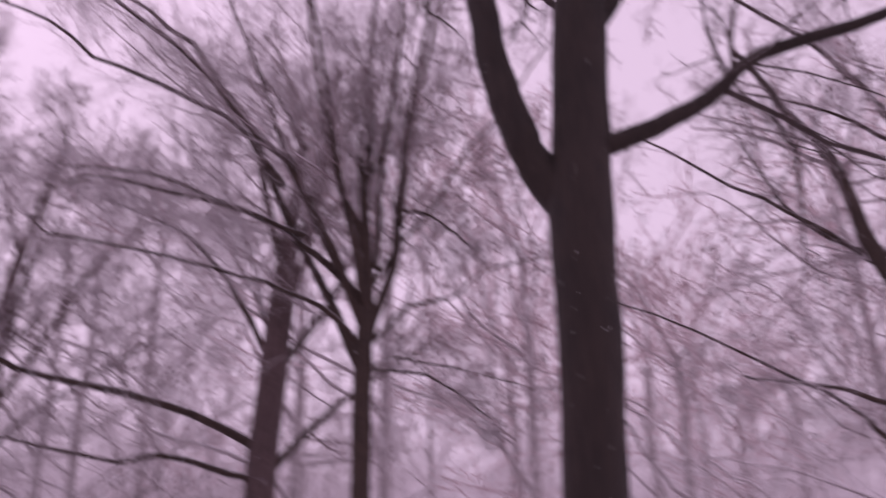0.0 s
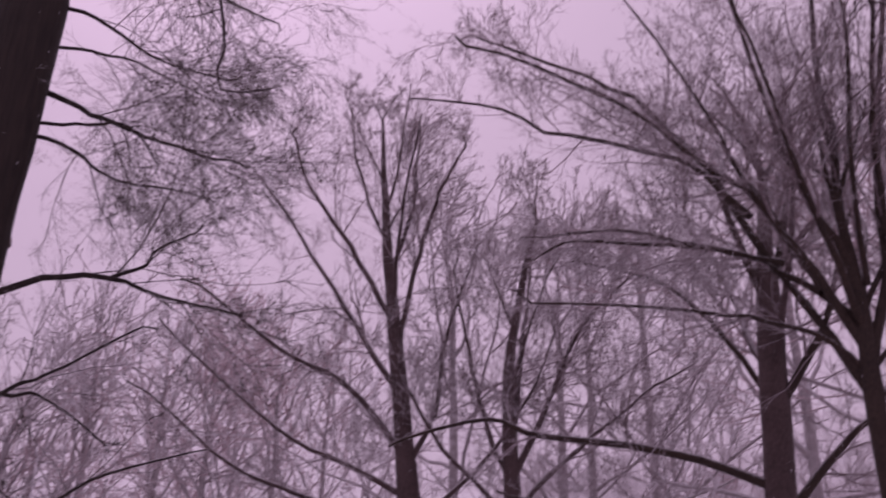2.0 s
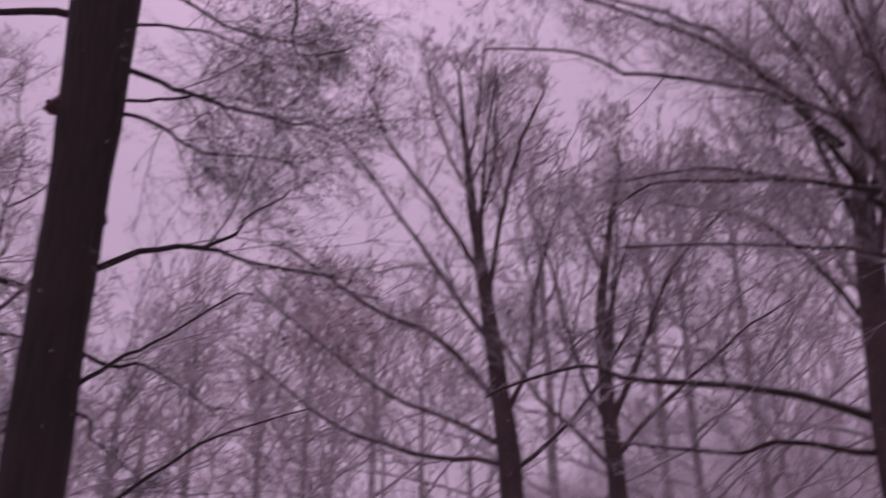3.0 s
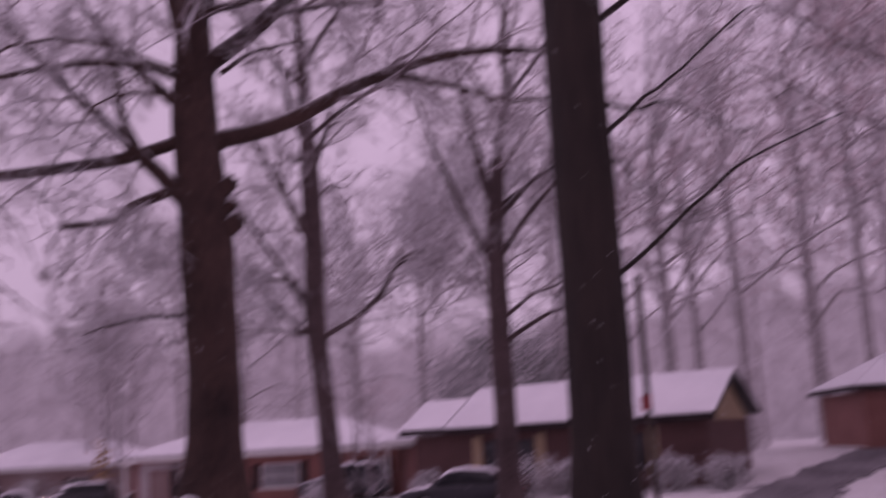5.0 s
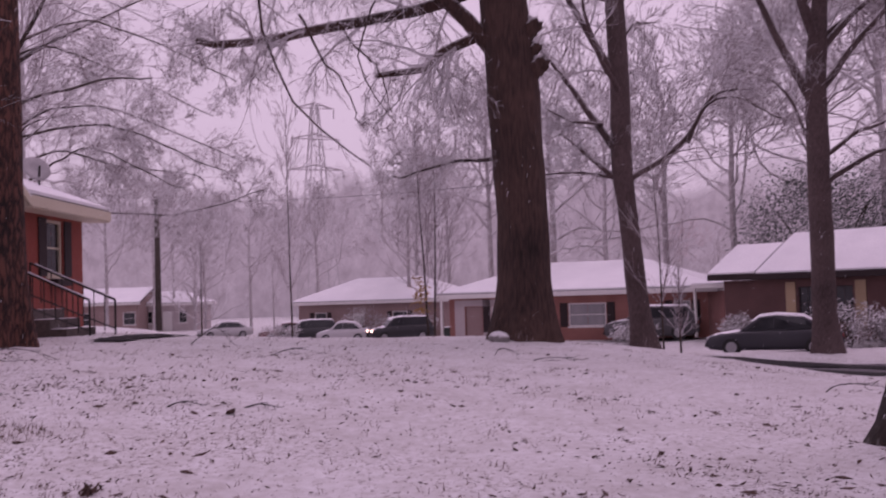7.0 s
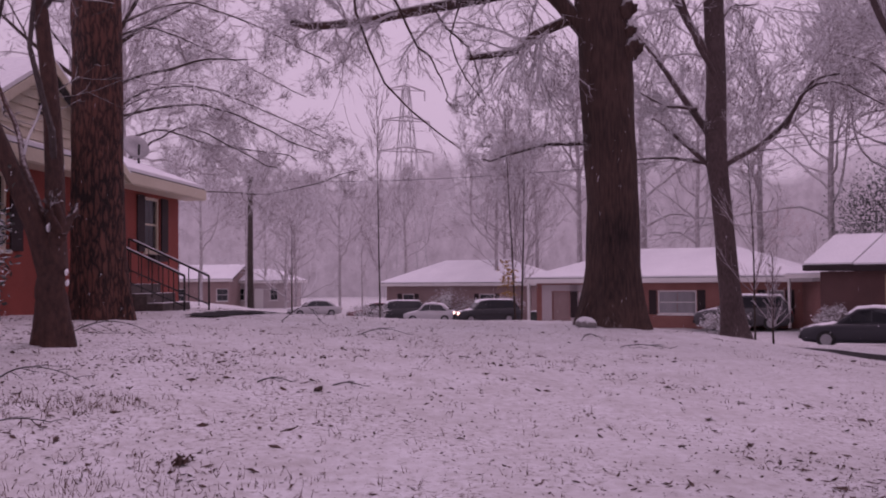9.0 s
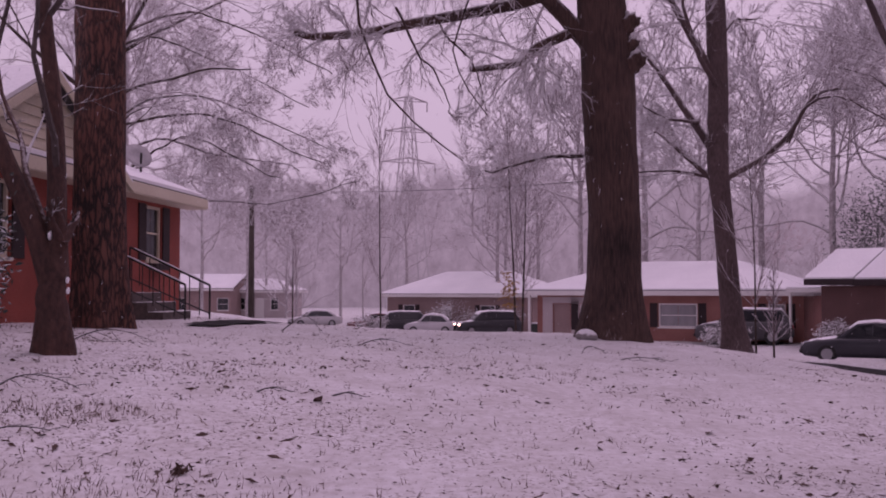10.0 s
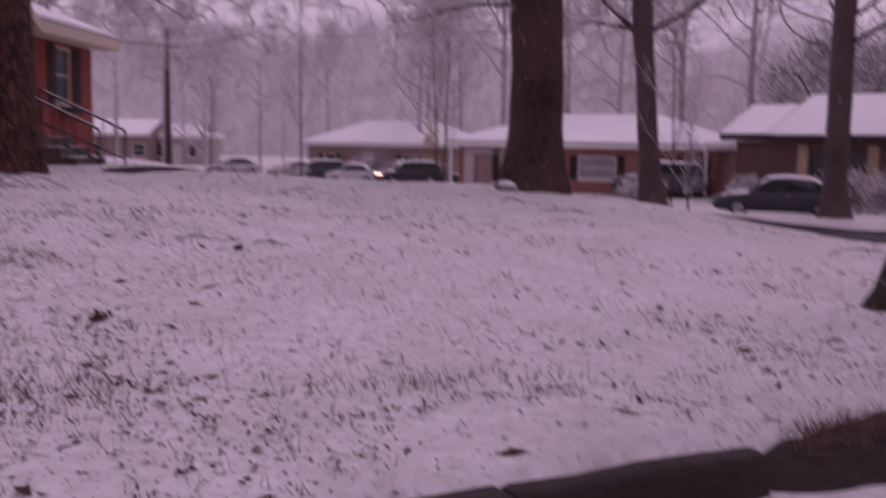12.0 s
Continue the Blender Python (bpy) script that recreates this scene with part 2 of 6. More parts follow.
# ---- the lie of the land ----
SPOTS = np.array((  # x, y, height of the snow
    (0, 2, -0.06), (-8, 4, 0.25), (0, 7, 0.42), (4.6, 8.4, 0.27), (-4.3, 11.7, 0.92), (-5.3, 16.2, 1.0), (-5, 22, 1.0),
    (1, 14, 0.68), (3.6, 21.7, 0.63), (0, 25, 0.58), (-4, 30, 0.38), (8, 28.9, -0.07), (9.5, 16, -0.1), (15, 32.7, -0.64),
    (12, 23, -0.82), (17, 20, -0.85), (10, 5, 0.0), (20, 14, -0.3), (30, 25, -0.7), (14, 38, -0.95), (26, 37, -0.6), (10, 53, -0.85),
    (-12, 60, 0.2), (-3, 50, -0.9), (0, 78, -1.6), (-30, 20, 1.0), (-30, 90, -0.5), (60, 20, 0.5), (20, -20, 0.0), (-20, -20, 0.2), (60, 80, 0.0), (38, 38, 0.3), (-1, 38, -0.5), (-3, 62, -1.4), (5, 65, -1.5), (-9, 76, -1.3), (5, 44, -0.95), (-10, 46, 0.0), (9, 82, -1.7), (-14, 32, 0.8),
    (6.5, 25, 0.22), (9.5, 28.5, -0.42), (0, 18, 0.74), (20, 34, -0.75), (40, 50, 0.0), (-5, 4, 0.1), (-2, 10.5, 0.72)))


def bend_weights():
    """A thin plate bent through the spot heights."""
    p = SPOTS[:, :2]
    r2 = ((p[:, None] - p[None]) ** 2).sum(-1)
    n = len(p)
    a = np.zeros((n + 3, n + 3))
    a[:n, :n] = 0.5 * r2 * np.log(r2 + 1e-9) + np.eye(n) * 2.0
    a[:n, n:] = np.c_[np.ones(n), p]
    a[n:, :n] = a[:n, n:].T
    return np.linalg.solve(a, np.r_[SPOTS[:, 2], 0, 0, 0])


PLATE = bend_weights()


def land(x, y):
    """Height of the ground, smooth between the spot heights and level far off."""
    x, y = np.asarray(x, float), np.asarray(y, float)
    r2 = (x[..., None] - SPOTS[:, 0]) ** 2 + (y[..., None] - SPOTS[:, 1]) ** 2
    z = (0.5 * r2 * np.log(r2 + 1e-9) * PLATE[:-3]).sum(-1) + PLATE[-3] + PLATE[-2] * x + PLATE[-1] * y
    far = np.clip((np.hypot(x, y) - 70) / 40, 0, 1)
    return z * (1 - far) + far * -1.3


def ground_at(x, y):
    return float(land(x, y))


def lines(*stretches):
    out = []
    for a, b, step in stretches:
        out += list(np.arange(a, b, step))
    return np.array(out)


STREET, ACROSS = Vector((0.885, -0.465, 0)), Vector((0.465, 0.885, 0))
gx = lines((-400, -60, 34), (-60, -14, 2), (-14, 18, 0.22), (18, 40, 1.0), (40, 100, 5), (100, 401, 30))
gy = lines((-400, -40, 36), (-40, 0, 4), (0, 3, 0.5), (3, 34, 0.22), (34, 60, 1.0), (60, 110, 5), (110, 411, 30))
GX, GY = np.meshgrid(gx, gy)
GZ = land(GX, GY)
for k in range(5):  # soft lumps in the snow
    a, f = (0.04, 0.022, 0.014, 0.010, 0.008)[k], (0.5, 1.1, 2.3, 4.1, 7.7)[k]
    GZ += a * np.sin(GX * f + 1.7 * k + 1.3 * np.sin(GY * f * 0.7)) * np.sin(GY * f * 1.1 + 0.6 * k)
side = (GX - 1.97) * -0.42 + (GY - 4.9) * 0.907     # beyond the timber edging is lawn
GZ = np.where((side < 0.08) & (GY < 8) & (abs(GX) < 9), np.minimum(GZ, -0.10), GZ)
lane = GX * ACROSS.x + GY * ACROSS.y
GZ = np.where((lane > 29.5) & (lane < 33.2) & (GX > 7), GZ - 0.14, GZ)
idx = np.arange(GX.size).reshape(GX.shape)
quads = np.stack([idx[:-1, :-1], idx[:-1, 1:], idx[1:, 1:], idx[1:, :-1]], -1).reshape(-1, 4)
ground = mesh_object("ground", np.stack([GX, GY, GZ], -1).reshape(-1, 3), quads, LAWN, smooth=True)
tagged(ground, "snow-covered lawn on a gentle rise with dead leaves showing", "ground", kind="structure")

def surface(x, y):
    """Height of the ground sheet itself, lumps included."""
    i = np.clip(np.searchsorted(gx, x) - 1, 0, len(gx) - 2)
    j = np.clip(np.searchsorted(gy, y) - 1, 0, len(gy) - 2)
    u, v = (x - gx[i]) / (gx[i + 1] - gx[i]), (y - gy[j]) / (gy[j + 1] - gy[j])
    return GZ[j, i] * (1 - u) * (1 - v) + GZ[j, i + 1] * u * (1 - v) + GZ[j + 1, i] * (1 - u) * v + GZ[j + 1, i + 1] * u * v


# ---- bare trees ----
RNG = np.random.default_rng(7)


def unit(v):
    return v / (np.linalg.norm(v, axis=-1, keepdims=True) + 1e-9)


def sweep(start, heading, length, knots, wander, lift):
    """Winding paths: each goes its length from its start, swaying and bending towards the sky (or the ground)."""
    n = len(start)
    pts = np.zeros((n, knots, 3))
    pts[:, 0] = start
    d = unit(heading)
    step = length / (knots - 1)
    for k in range(1, knots):
        d = unit(d + RNG.normal(0, wander, (n, 3)) + np.array([0, 0, 1.0]) * np.reshape(lift, (-1, 1)) / knots)
        pts[:, k] = pts[:, k - 1] + d * step[:, None]
    return pts


def tubes(pts, radii, sides):
    """Verts and faces of round tubes along many paths at once."""
    n, k, _ = pts.shape
    tan = unit(np.gradient(pts, axis=1))
    ref = np.where(np.abs(tan[..., 2:3]) > 0.9, np.array([1.0, 0, 0]), np.array([0, 0, 1.0]))
    u = unit(np.cross(tan, ref))
    v = np.cross(tan, u)
    a = np.arange(sides) * 2 * np.pi / sides
    ring = u[:, :, None] * np.cos(a)[None, None, :, None] + v[:, :, None] * np.sin(a)[None, None, :, None]
    verts = (pts[:, :, None] + ring * radii[:, :, None, None]).reshape(-1, 3)
    i = np.arange(n * k * sides).reshape(n, k, sides)
    f = np.stack([i[:, :-1], np.roll(i, -1, 2)[:, :-1], np.roll(i, -1, 2)[:, 1:], i[:, 1:]], -1).reshape(-1, 4)
    return verts, f


def spikes(pts, radii):
    """Three-sided shoots that run out to a point."""
    n, k, _ = pts.shape
    v, f = tubes(pts[:, :-1], radii[:, :-1], 3) if k > 2 else (None, None)
    if k == 2:
        d = unit(pts[:, 1] - pts[:, 0])
        u = unit(np.cross(d, np.array([0.3, 0.2, 1.0])))
        w = np.cross(d, u)
        ring = np.stack([u * math.cos(a) + w * math.sin(a) for a in (0, 2.094, 4.189)], 1) * radii[:, :1, None] + pts[:, :1]
        v, f = ring.reshape(-1, 3), np.zeros((0, 4), int)
    base = np.arange(n)[:, None] * (3 * (k - 1)) + 3 * (k - 2)
    tip = len(v) + np.arange(n)[:, None]
    v = np.concatenate([v, pts[:, -1]])
    e = np.stack([np.concatenate([base + q, base + (q + 1) % 3, tip, tip], 1) for q in range(3)], 1).reshape(-1, 4)
    return v, np.concatenate([f, e])


def offshoots(pts, radii, lengths, count, first, spread, ratio, thin, knots, wander, lift, least):
    """Children of many branches: where they leave, which way, how long and thick."""
    n, k, _ = pts.shape
    t = RNG.uniform(first, 1.0, (n, count))
    t[:, -1] = 0.98
    s = t * (k - 1)
    i = np.minimum(s.astype(int), k - 2)
    w = (s - i)[..., None]
    rows = np.arange(n)[:, None]
    start = pts[rows, i] * (1 - w) + pts[rows, i + 1] * w
    rad = radii[rows, i] * (1 - w[..., 0]) + radii[rows, i + 1] * w[..., 0]
    tan = unit(pts[rows, i + 1] - pts[rows, i])
    out = unit(np.cross(tan, RNG.normal(0, 1, tan.shape)))
    ang = np.radians(RNG.normal(spread, 13, t.shape))[..., None]
    heading = tan * np.cos(ang) + out * np.sin(ang)
    ln = lengths[:, None] * ratio * (1.15 - 0.75 * t) * RNG.uniform(0.6, 1.35, t.shape)
    start, heading, ln, rad = start.reshape(-1, 3), heading.reshape(-1, 3), ln.ravel(), rad.ravel()
    r0 = np.maximum(rad * thin * RNG.uniform(0.7, 1.1, rad.shape), least)
    p = sweep(start, heading, ln, knots, wander, lift)
    r = np.maximum(r0[:, None] * np.linspace(1, 0.35, knots)[None], least * 0.8)
    return p, r, ln


def joined(chunks):
    vs, fs, base = [], [], 0
    for v, f in chunks:
        vs.append(v)
        fs.append(f + base)
        base += len(v)
    return np.concatenate(vs), np.concatenate(fs)


FRAMES = {}


def bare_tree(name, at, trunk_top, radius, limbs, label, bark=OAK, twig=TWIG, lean=(0, 0), counts=(10, 7, 6, 3), least=0.0045,
              flare=1.7, droop=0.0, ratio=0.5, towards=None, trunk_sides=20, fine=(5, 4, 3), category="tree", group="", extra=0, crook=0.15, narrow=0.5, stiff=0.1, spine=None, crown=0.34):
    """spine: (to the right, height, radius) up the trunk. limbs: (height on the trunk, degrees from upright towards the right as seen from the path, depth, length, thickness, bend)."""
    global RNG
    x, y = at
    RNG = np.random.default_rng(int(abs(x) * 1000 + abs(y) * 77 + 5))
    z = ground_at(x, y) - 0.06
    root = thing(name, pose(x, y, z), label, category, group)
    away = unit(np.array([x, y, 0.0])) if towards is None else unit(np.array([*towards, 0.0]))
    right = np.array([away[1], -away[0], 0.0])
    k = 26
    h = np.linspace(0, 1, k) ** 1.25 * (trunk_top - z)
    sway = np.cumsum(RNG.normal(0, 0.02, (k, 2)), 0) * (h[:, None] / h[-1])
    axis = np.stack([h * 0, h * 0, h], -1) + right * ((h / h[-1]) * lean[0])[:, None] + away * ((h / h[-1]) * lean[1])[:, None]
    axis[:, :2] += sway
    taper = radius * (1 - narrow * (h / h[-1]) ** 1.3)
    if spine:
        zs = [q[1] - z for q in spine]
        bend = np.interp(h, zs, [q[0] for q in spine])
        bend[1:-1] = (bend[:-2] + 2 * bend[1:-1] + bend[2:]) / 4
        axis = np.stack([h * 0, h * 0, h], -1) + right * bend[:, None]
        axis[:, :2] += sway * 0.25
        taper = np.interp(h, zs, [q[2] for q in spine])
    FRAMES[root.name] = (np.array([x, y, 0.0]), right, away)
    rr = taper * (1 + (flare - 1) * np.exp(-h / (radius * 1.3)))
    v, f = tubes(axis[None], rr[None], trunk_sides)
    ang = np.arctan2(v[:, 1], v[:, 0])
    near = np.exp(-v[:, 2] / (radius * 1.6))
    v[:, :2] *= (1 + (0.025 + 0.16 * near) * np.sin(ang * 5 + 1.0 + x + v[:, 2] * 0.25) + 0.03 * np.sin(v[:, 2] * 1.7 + ang + x) + 0.02 * np.sin(v[:, 2] * 4.1 + 2 * ang))[:, None]
    mesh_object("trunk", v, f, bark, root, smooth=True)
    chunks = []
    tops = np.repeat(axis[-1][None], 3, 0)
    paths = [(tops, unit(RNG.normal(0, 0.45, (3, 3)) + np.array([0, 0, 1.3])), np.full(3, (trunk_top - z) * crown), np.full(3, rr[-1] * 0.7), 0.4)]
    for height, deg, depth, length, thick, bend in limbs:
        hz = height - z
        c = np.array([np.interp(hz, h, axis[:, j]) for j in range(3)])
        d = right * math.sin(radians(deg)) + np.array([0, 0, math.cos(radians(deg))]) + away * depth
        paths.append((c[None], d[None], np.array([length]), np.array([thick]), bend))
    for q in range(extra):      # slender boughs all round
        hz = (trunk_top - z) * RNG.uniform(0.42, 0.98)
        c = np.array([np.interp(hz, h, axis[:, j]) for j in range(3)])
        turn = RNG.uniform(0, 2 * math.pi)
        d = np.array([math.cos(turn), math.sin(turn), RNG.uniform(0.15, 0.9)])
        paths.append((c[None], d[None], np.array([RNG.uniform(0.28, 0.42) * (trunk_top - z)]), np.array([0.045]), RNG.uniform(-0.4, 0.5)))
    ways = [sweep(start, d, ln, 12, 0.03 if r0[0] > stiff else crook, bend) for start, d, ln, r0, bend in paths]
    for p, (start, d, ln, r0, bend) in zip(ways, paths):
        r = r0[:, None] * np.linspace(1, 0.22, 12)[None] ** 0.9
        r[:, 0] *= 1.35
        for j in range(len(p)):
            mesh_object("limb", *tubes(p[j:j + 1], r[j:j + 1], 9 if fine[0] > 4 else 5), bark, root, smooth=True)
        stout = r0[0] > 0.185
        p1, r1, l1 = offshoots(p, r, ln, counts[0], 0.42 if stout else 0.18, 42, ratio, 0.3 if stout else 0.5, 7 if fine[0] > 4 else 5, 0.2, 0.35 - droop, least * 1.6)
        p2, r2, l2 = offshoots(p1, r1, l1, counts[1], 0.15, 40, ratio * 1.05, 0.55, fine[1], 0.17, 0.3 - droop, least * 1.2)
        chunks += [tubes(p1, r1, fine[0]), tubes(p2, r2, 3)]
        if counts[2]:
            p3, r3, l3 = offshoots(p2, r2, l2, counts[2], 0.15, 38, ratio * 1.15, 0.6, fine[2], 0.18, 0.2 - droop, least)
            chunks.append(spikes(p3, r3))
        if len(counts) > 3:
            p4, r4, l4 = offshoots(p3, r3, l3, counts[3], 0.2, 38, ratio * 1.25, 0.75, 2, 0.1, 0.1 - droop, least * 0.85)
            chunks.append(spikes(p4, r4))
    tagged(mesh_object("twig_mass", *joined(chunks), twig, root, label="mass of fine bare twigs dusted with snow"), kind="stuff")
    return root


def glide(c, n):
    """n places along a smooth line through the given few."""
    t = np.linspace(0, len(c) - 1.001, n)
    k = t.astype(int)
    u = (t - k)[:, None]
    q0, q1, q2, q3 = c[np.maximum(k - 1, 0)], c[k], c[k + 1], c[np.minimum(k + 2, len(c) - 1)]
    return 0.5 * (2 * q1 + (q2 - q0) * u + (2 * q0 - 5 * q1 + 4 * q2 - q3) * u ** 2 + (3 * q1 - q0 - 3 * q2 + q3) * u ** 3)


def limb(tree, points, thick, depth=0.0, bark=OAK, twig=FROSTHAZE, counts=(13, 8, 7, 4), least=0.0062, lift=0.0, spread=46, first=0.2, reach=0.55, end=0.3):
    """One limb of a tree through a few (to the right, height) places in its crown, swinging away by depth, with its twigs."""
    global RNG
    RNG = np.random.default_rng(int(abs(points[-1][0]) * 900 + abs(points[-1][1]) * 313 + thick * 5000))
    base, right, away = FRAMES[tree.name]
    far = np.linalg.norm(base)
    path = []
    for s, z in points:
        d = depth * math.hypot(s - points[0][0], z - points[0][1])
        k = 1 + d / far
        path.append(base + right * s * k + away * d + np.array([0, 0, 1.6 + (z - 1.6) * k]))
    p = glide(np.array(path) - np.array(tree.location), 16)[None]
    ln = np.array([np.linalg.norm(np.diff(p[0], axis=0), axis=1).sum()])
    p[:, 2:-1] += np.cumsum(RNG.normal(0, 0.005 if thick > 0.12 else 0.011, p[:, 2:-1].shape), 1) * ln * 0.5
    r = np.maximum(thick * np.linspace(1, end, 16)[None], least * 1.8)
    r[:, 0] *= 1.25
    mesh_object("limb", *tubes(p, r, 9), bark, tree, smooth=True)
    p1, r1, l1 = offshoots(p, r, np.minimum(ln, 7.0), counts[0], first, spread, reach, 0.42, 7, 0.2, lift, least * 1.7)
    p2, r2, l2 = offshoots(p1, r1, l1, counts[1], 0.12, 42, 0.55, 0.55, 4, 0.2, lift, least * 1.25)
    p3, r3, l3 = offshoots(p2, r2, l2, counts[2], 0.12, 42, 0.6, 0.6, 2, 0.2, lift * 0.7, least)
    chunks = [tubes(p1, r1, 3), tubes(p2, r2, 3), spikes(p3, r3)]
    if counts[3]:
        p4, r4, l4 = offshoots(p3, r3, l3, counts[3], 0.15, 42, 0.7, 0.75, 2, 0.1, lift * 0.5, least * 0.8)
        chunks.append(spikes(p4, r4))
    tagged(mesh_object("twig_mass", *joined(chunks), twig, tree), kind="stuff")


big_oak = bare_tree("oak_tree", (3.64, 21.7), 13.3, 0.57, ((9.0, -10, -0.9, 5, 0.13, -0.3), (10.5, 15, 0.9, 6, 0.16, 0.2), (11.5, -25, -0.7, 5, 0.14, 0.1), (12.3, -40, 0.4, 5, 0.15, 0.2)),
    "massive old oak with dark furrowed bark on the snowy rise", flare=1.32, twig=FROSTHAZE, least=0.005, counts=(10, 8, 6, 3), fine=(5, 4, 2),
    spine=((-0.06, 0.6, 0.57), (-0.05, 1.7, 0.535), (-0.09, 4.05, 0.54), (-0.16, 6.4, 0.56), (-0.26, 7.1, 0.53), (-0.36, 8.8, 0.47), (-0.38, 10.6, 0.39), (-0.58, 13.36, 0.36)))
limb(big_oak, ((-0.1, 8.15), (1.5, 8.58), (2.9, 9.36), (5.4, 10.27), (8.0, 10.3)), 0.22, lift=0.1, first=0.4, counts=(17, 9, 8, 4))
limb(big_oak, ((-0.3, 11.0), (1.2, 11.6), (3.6, 12.0), (6.2, 12.6)), 0.10, -0.3, counts=(17, 9, 8, 4))
limb(big_oak, ((3.9, 9.77), (5.3, 9.46), (6.6, 9.16), (7.6, 9.25)), 0.085, -0.1)
limb(big_oak, ((-0.2, 9.8), (0.95, 10.8), (2.0, 11.8), (3.3, 13.2), (6.0, 14.3)), 0.22, lift=0.1, first=0.4, counts=(17, 9, 8, 4))
limb(big_oak, ((1.4, 11.1), (2.4, 11.28), (3.5, 11.45)), 0.085, -0.2)
limb(big_oak, ((0.15, 9.68), (0.95, 10.2), (2.1, 10.5)), 0.06, -0.3)
limb(big_oak, ((-0.2, 10.9), (0.3, 11.8), (1.5, 12.7), (2.4, 13.7)), 0.135, 0.2, counts=(17, 9, 8, 4))
limb(big_oak, ((-0.3, 12.2), (0.4, 12.95), (0.9, 14.2)), 0.155, 0.1, counts=(17, 9, 8, 4))
limb(big_oak, ((-0.5, 6.7), (-1.6, 8.0), (-3.05, 9.45), (-4.3, 10.9)), 0.20, -0.1, lift=0.1, first=0.3, counts=(17, 9, 8, 4))
limb(big_oak, ((-1.55, 7.95), (-1.9, 8.8), (-2.0, 9.7), (-2.45, 10.95)), 0.11, -0.15)
limb(big_oak, ((-0.6, 8.85), (-1.8, 9.95), (-2.4, 10.7), (-2.85, 11.7)), 0.135, 0.15)
limb(big_oak, ((-0.6, 8.2), (-2.0, 7.72), (-4.3, 7.37), (-6.15, 7.17), (-7.0, 7.3)), 0.15, 0.0, lift=-0.5, first=0.15, counts=(17, 9, 8, 4), reach=0.36, end=0.5)
limb(big_oak, ((-0.5, 7.2), (-1.65, 6.79), (-2.05, 6.45), (-3.1, 6.34)), 0.125, -0.1, lift=-0.6, counts=(14, 9, 8, 4), reach=0.8, end=0.5)
limb(big_oak, ((-0.5, 4.45), (-1.5, 4.43), (-2.8, 4.16)), 0.055, 0.3, lift=-0.3)
limb(big_oak, ((-0.3, 9.4), (-2.4, 9.9), (-4.6, 9.5), (-6.3, 8.4)), 0.10, -0.25, lift=-0.9, counts=(17, 9, 8, 4))
T2 = bare_tree("shade_tree", (8.0, 28.9), 17.0, 0.33, ((12.2, -40, 0.3, 5.5, 0.09, 0.3), (12.9, 36, -0.3, 5.5, 0.09, 0.3), (13.8, -28, -0.5, 5, 0.08, 0.3), (14.6, 32, 0.4, 4.5, 0.07, 0.3), (7, 5, -0.9, 4, 0.09, 0.2), (9.8, -20, 0.8, 4, 0.1, 0), (10.5, 40, -0.3, 4, 0.08, 0.2), (8.6, 42, 0.3, 4.2, 0.08, 0.2)),
    "bare shade tree forking above the snowy verge", bark=HAZEBARK, twig=FROSTHAZE, least=0.0055, counts=(10, 8, 6, 3), fine=(5, 4, 2), flare=1.35,
    spine=((0.06, -0.1, 0.33), (-0.06, 1.5, 0.29), (-0.24, 3.75, 0.275), (-0.36, 4.9, 0.295), (-0.32, 7.0, 0.285), (-0.36, 9.5, 0.27), (-0.45, 11.4, 0.21), (-0.5, 12.8, 0.16), (-0.7, 17.0, 0.06)))
limb(T2, ((-0.2, 4.7), (0.7, 5.16), (1.46, 5.77), (2.17, 6.88), (3.4, 7.05)), 0.105, 0.0, HAZEBARK, least=0.007, lift=-0.2)
limb(T2, ((1.5, 5.65), (2.1, 6.7), (3.0, 6.85), (4.2, 6.2)), 0.06, -0.2, HAZEBARK, least=0.007, lift=-0.5)
limb(T2, ((-0.3, 4.73), (-1.4, 4.92), (-2.6, 4.9)), 0.07, 0.1, HAZEBARK, least=0.007)
limb(T2, ((-0.35, 4.57), (-1.25, 5.3), (-2.1, 6.1)), 0.095, -0.1, HAZEBARK, least=0.007)
limb(T2, ((-0.4, 5.4), (-1.1, 6.5), (-1.9, 7.8), (-2.5, 8.6)), 0.13, 0.1, HAZEBARK, least=0.007)
limb(T2, ((-0.85, 6.33), (-1.65, 6.46), (-2.4, 6.87)), 0.06, -0.4, HAZEBARK, least=0.007)
limb(T2, ((-0.3, 7.3), (-1.2, 9.1), (-1.8, 10.2), (-2.3, 11.4)), 0.13, -0.2, HAZEBARK, least=0.007)
limb(T2, ((-0.3, 9.5), (0.2, 11.0), (0.5, 12.4)), 0.115, 0.2, HAZEBARK, least=0.007)
limb(T2, ((-0.35, 10.2), (-0.83, 11.5), (-1.0, 12.7)), 0.13, -0.2, HAZEBARK, least=0.007)
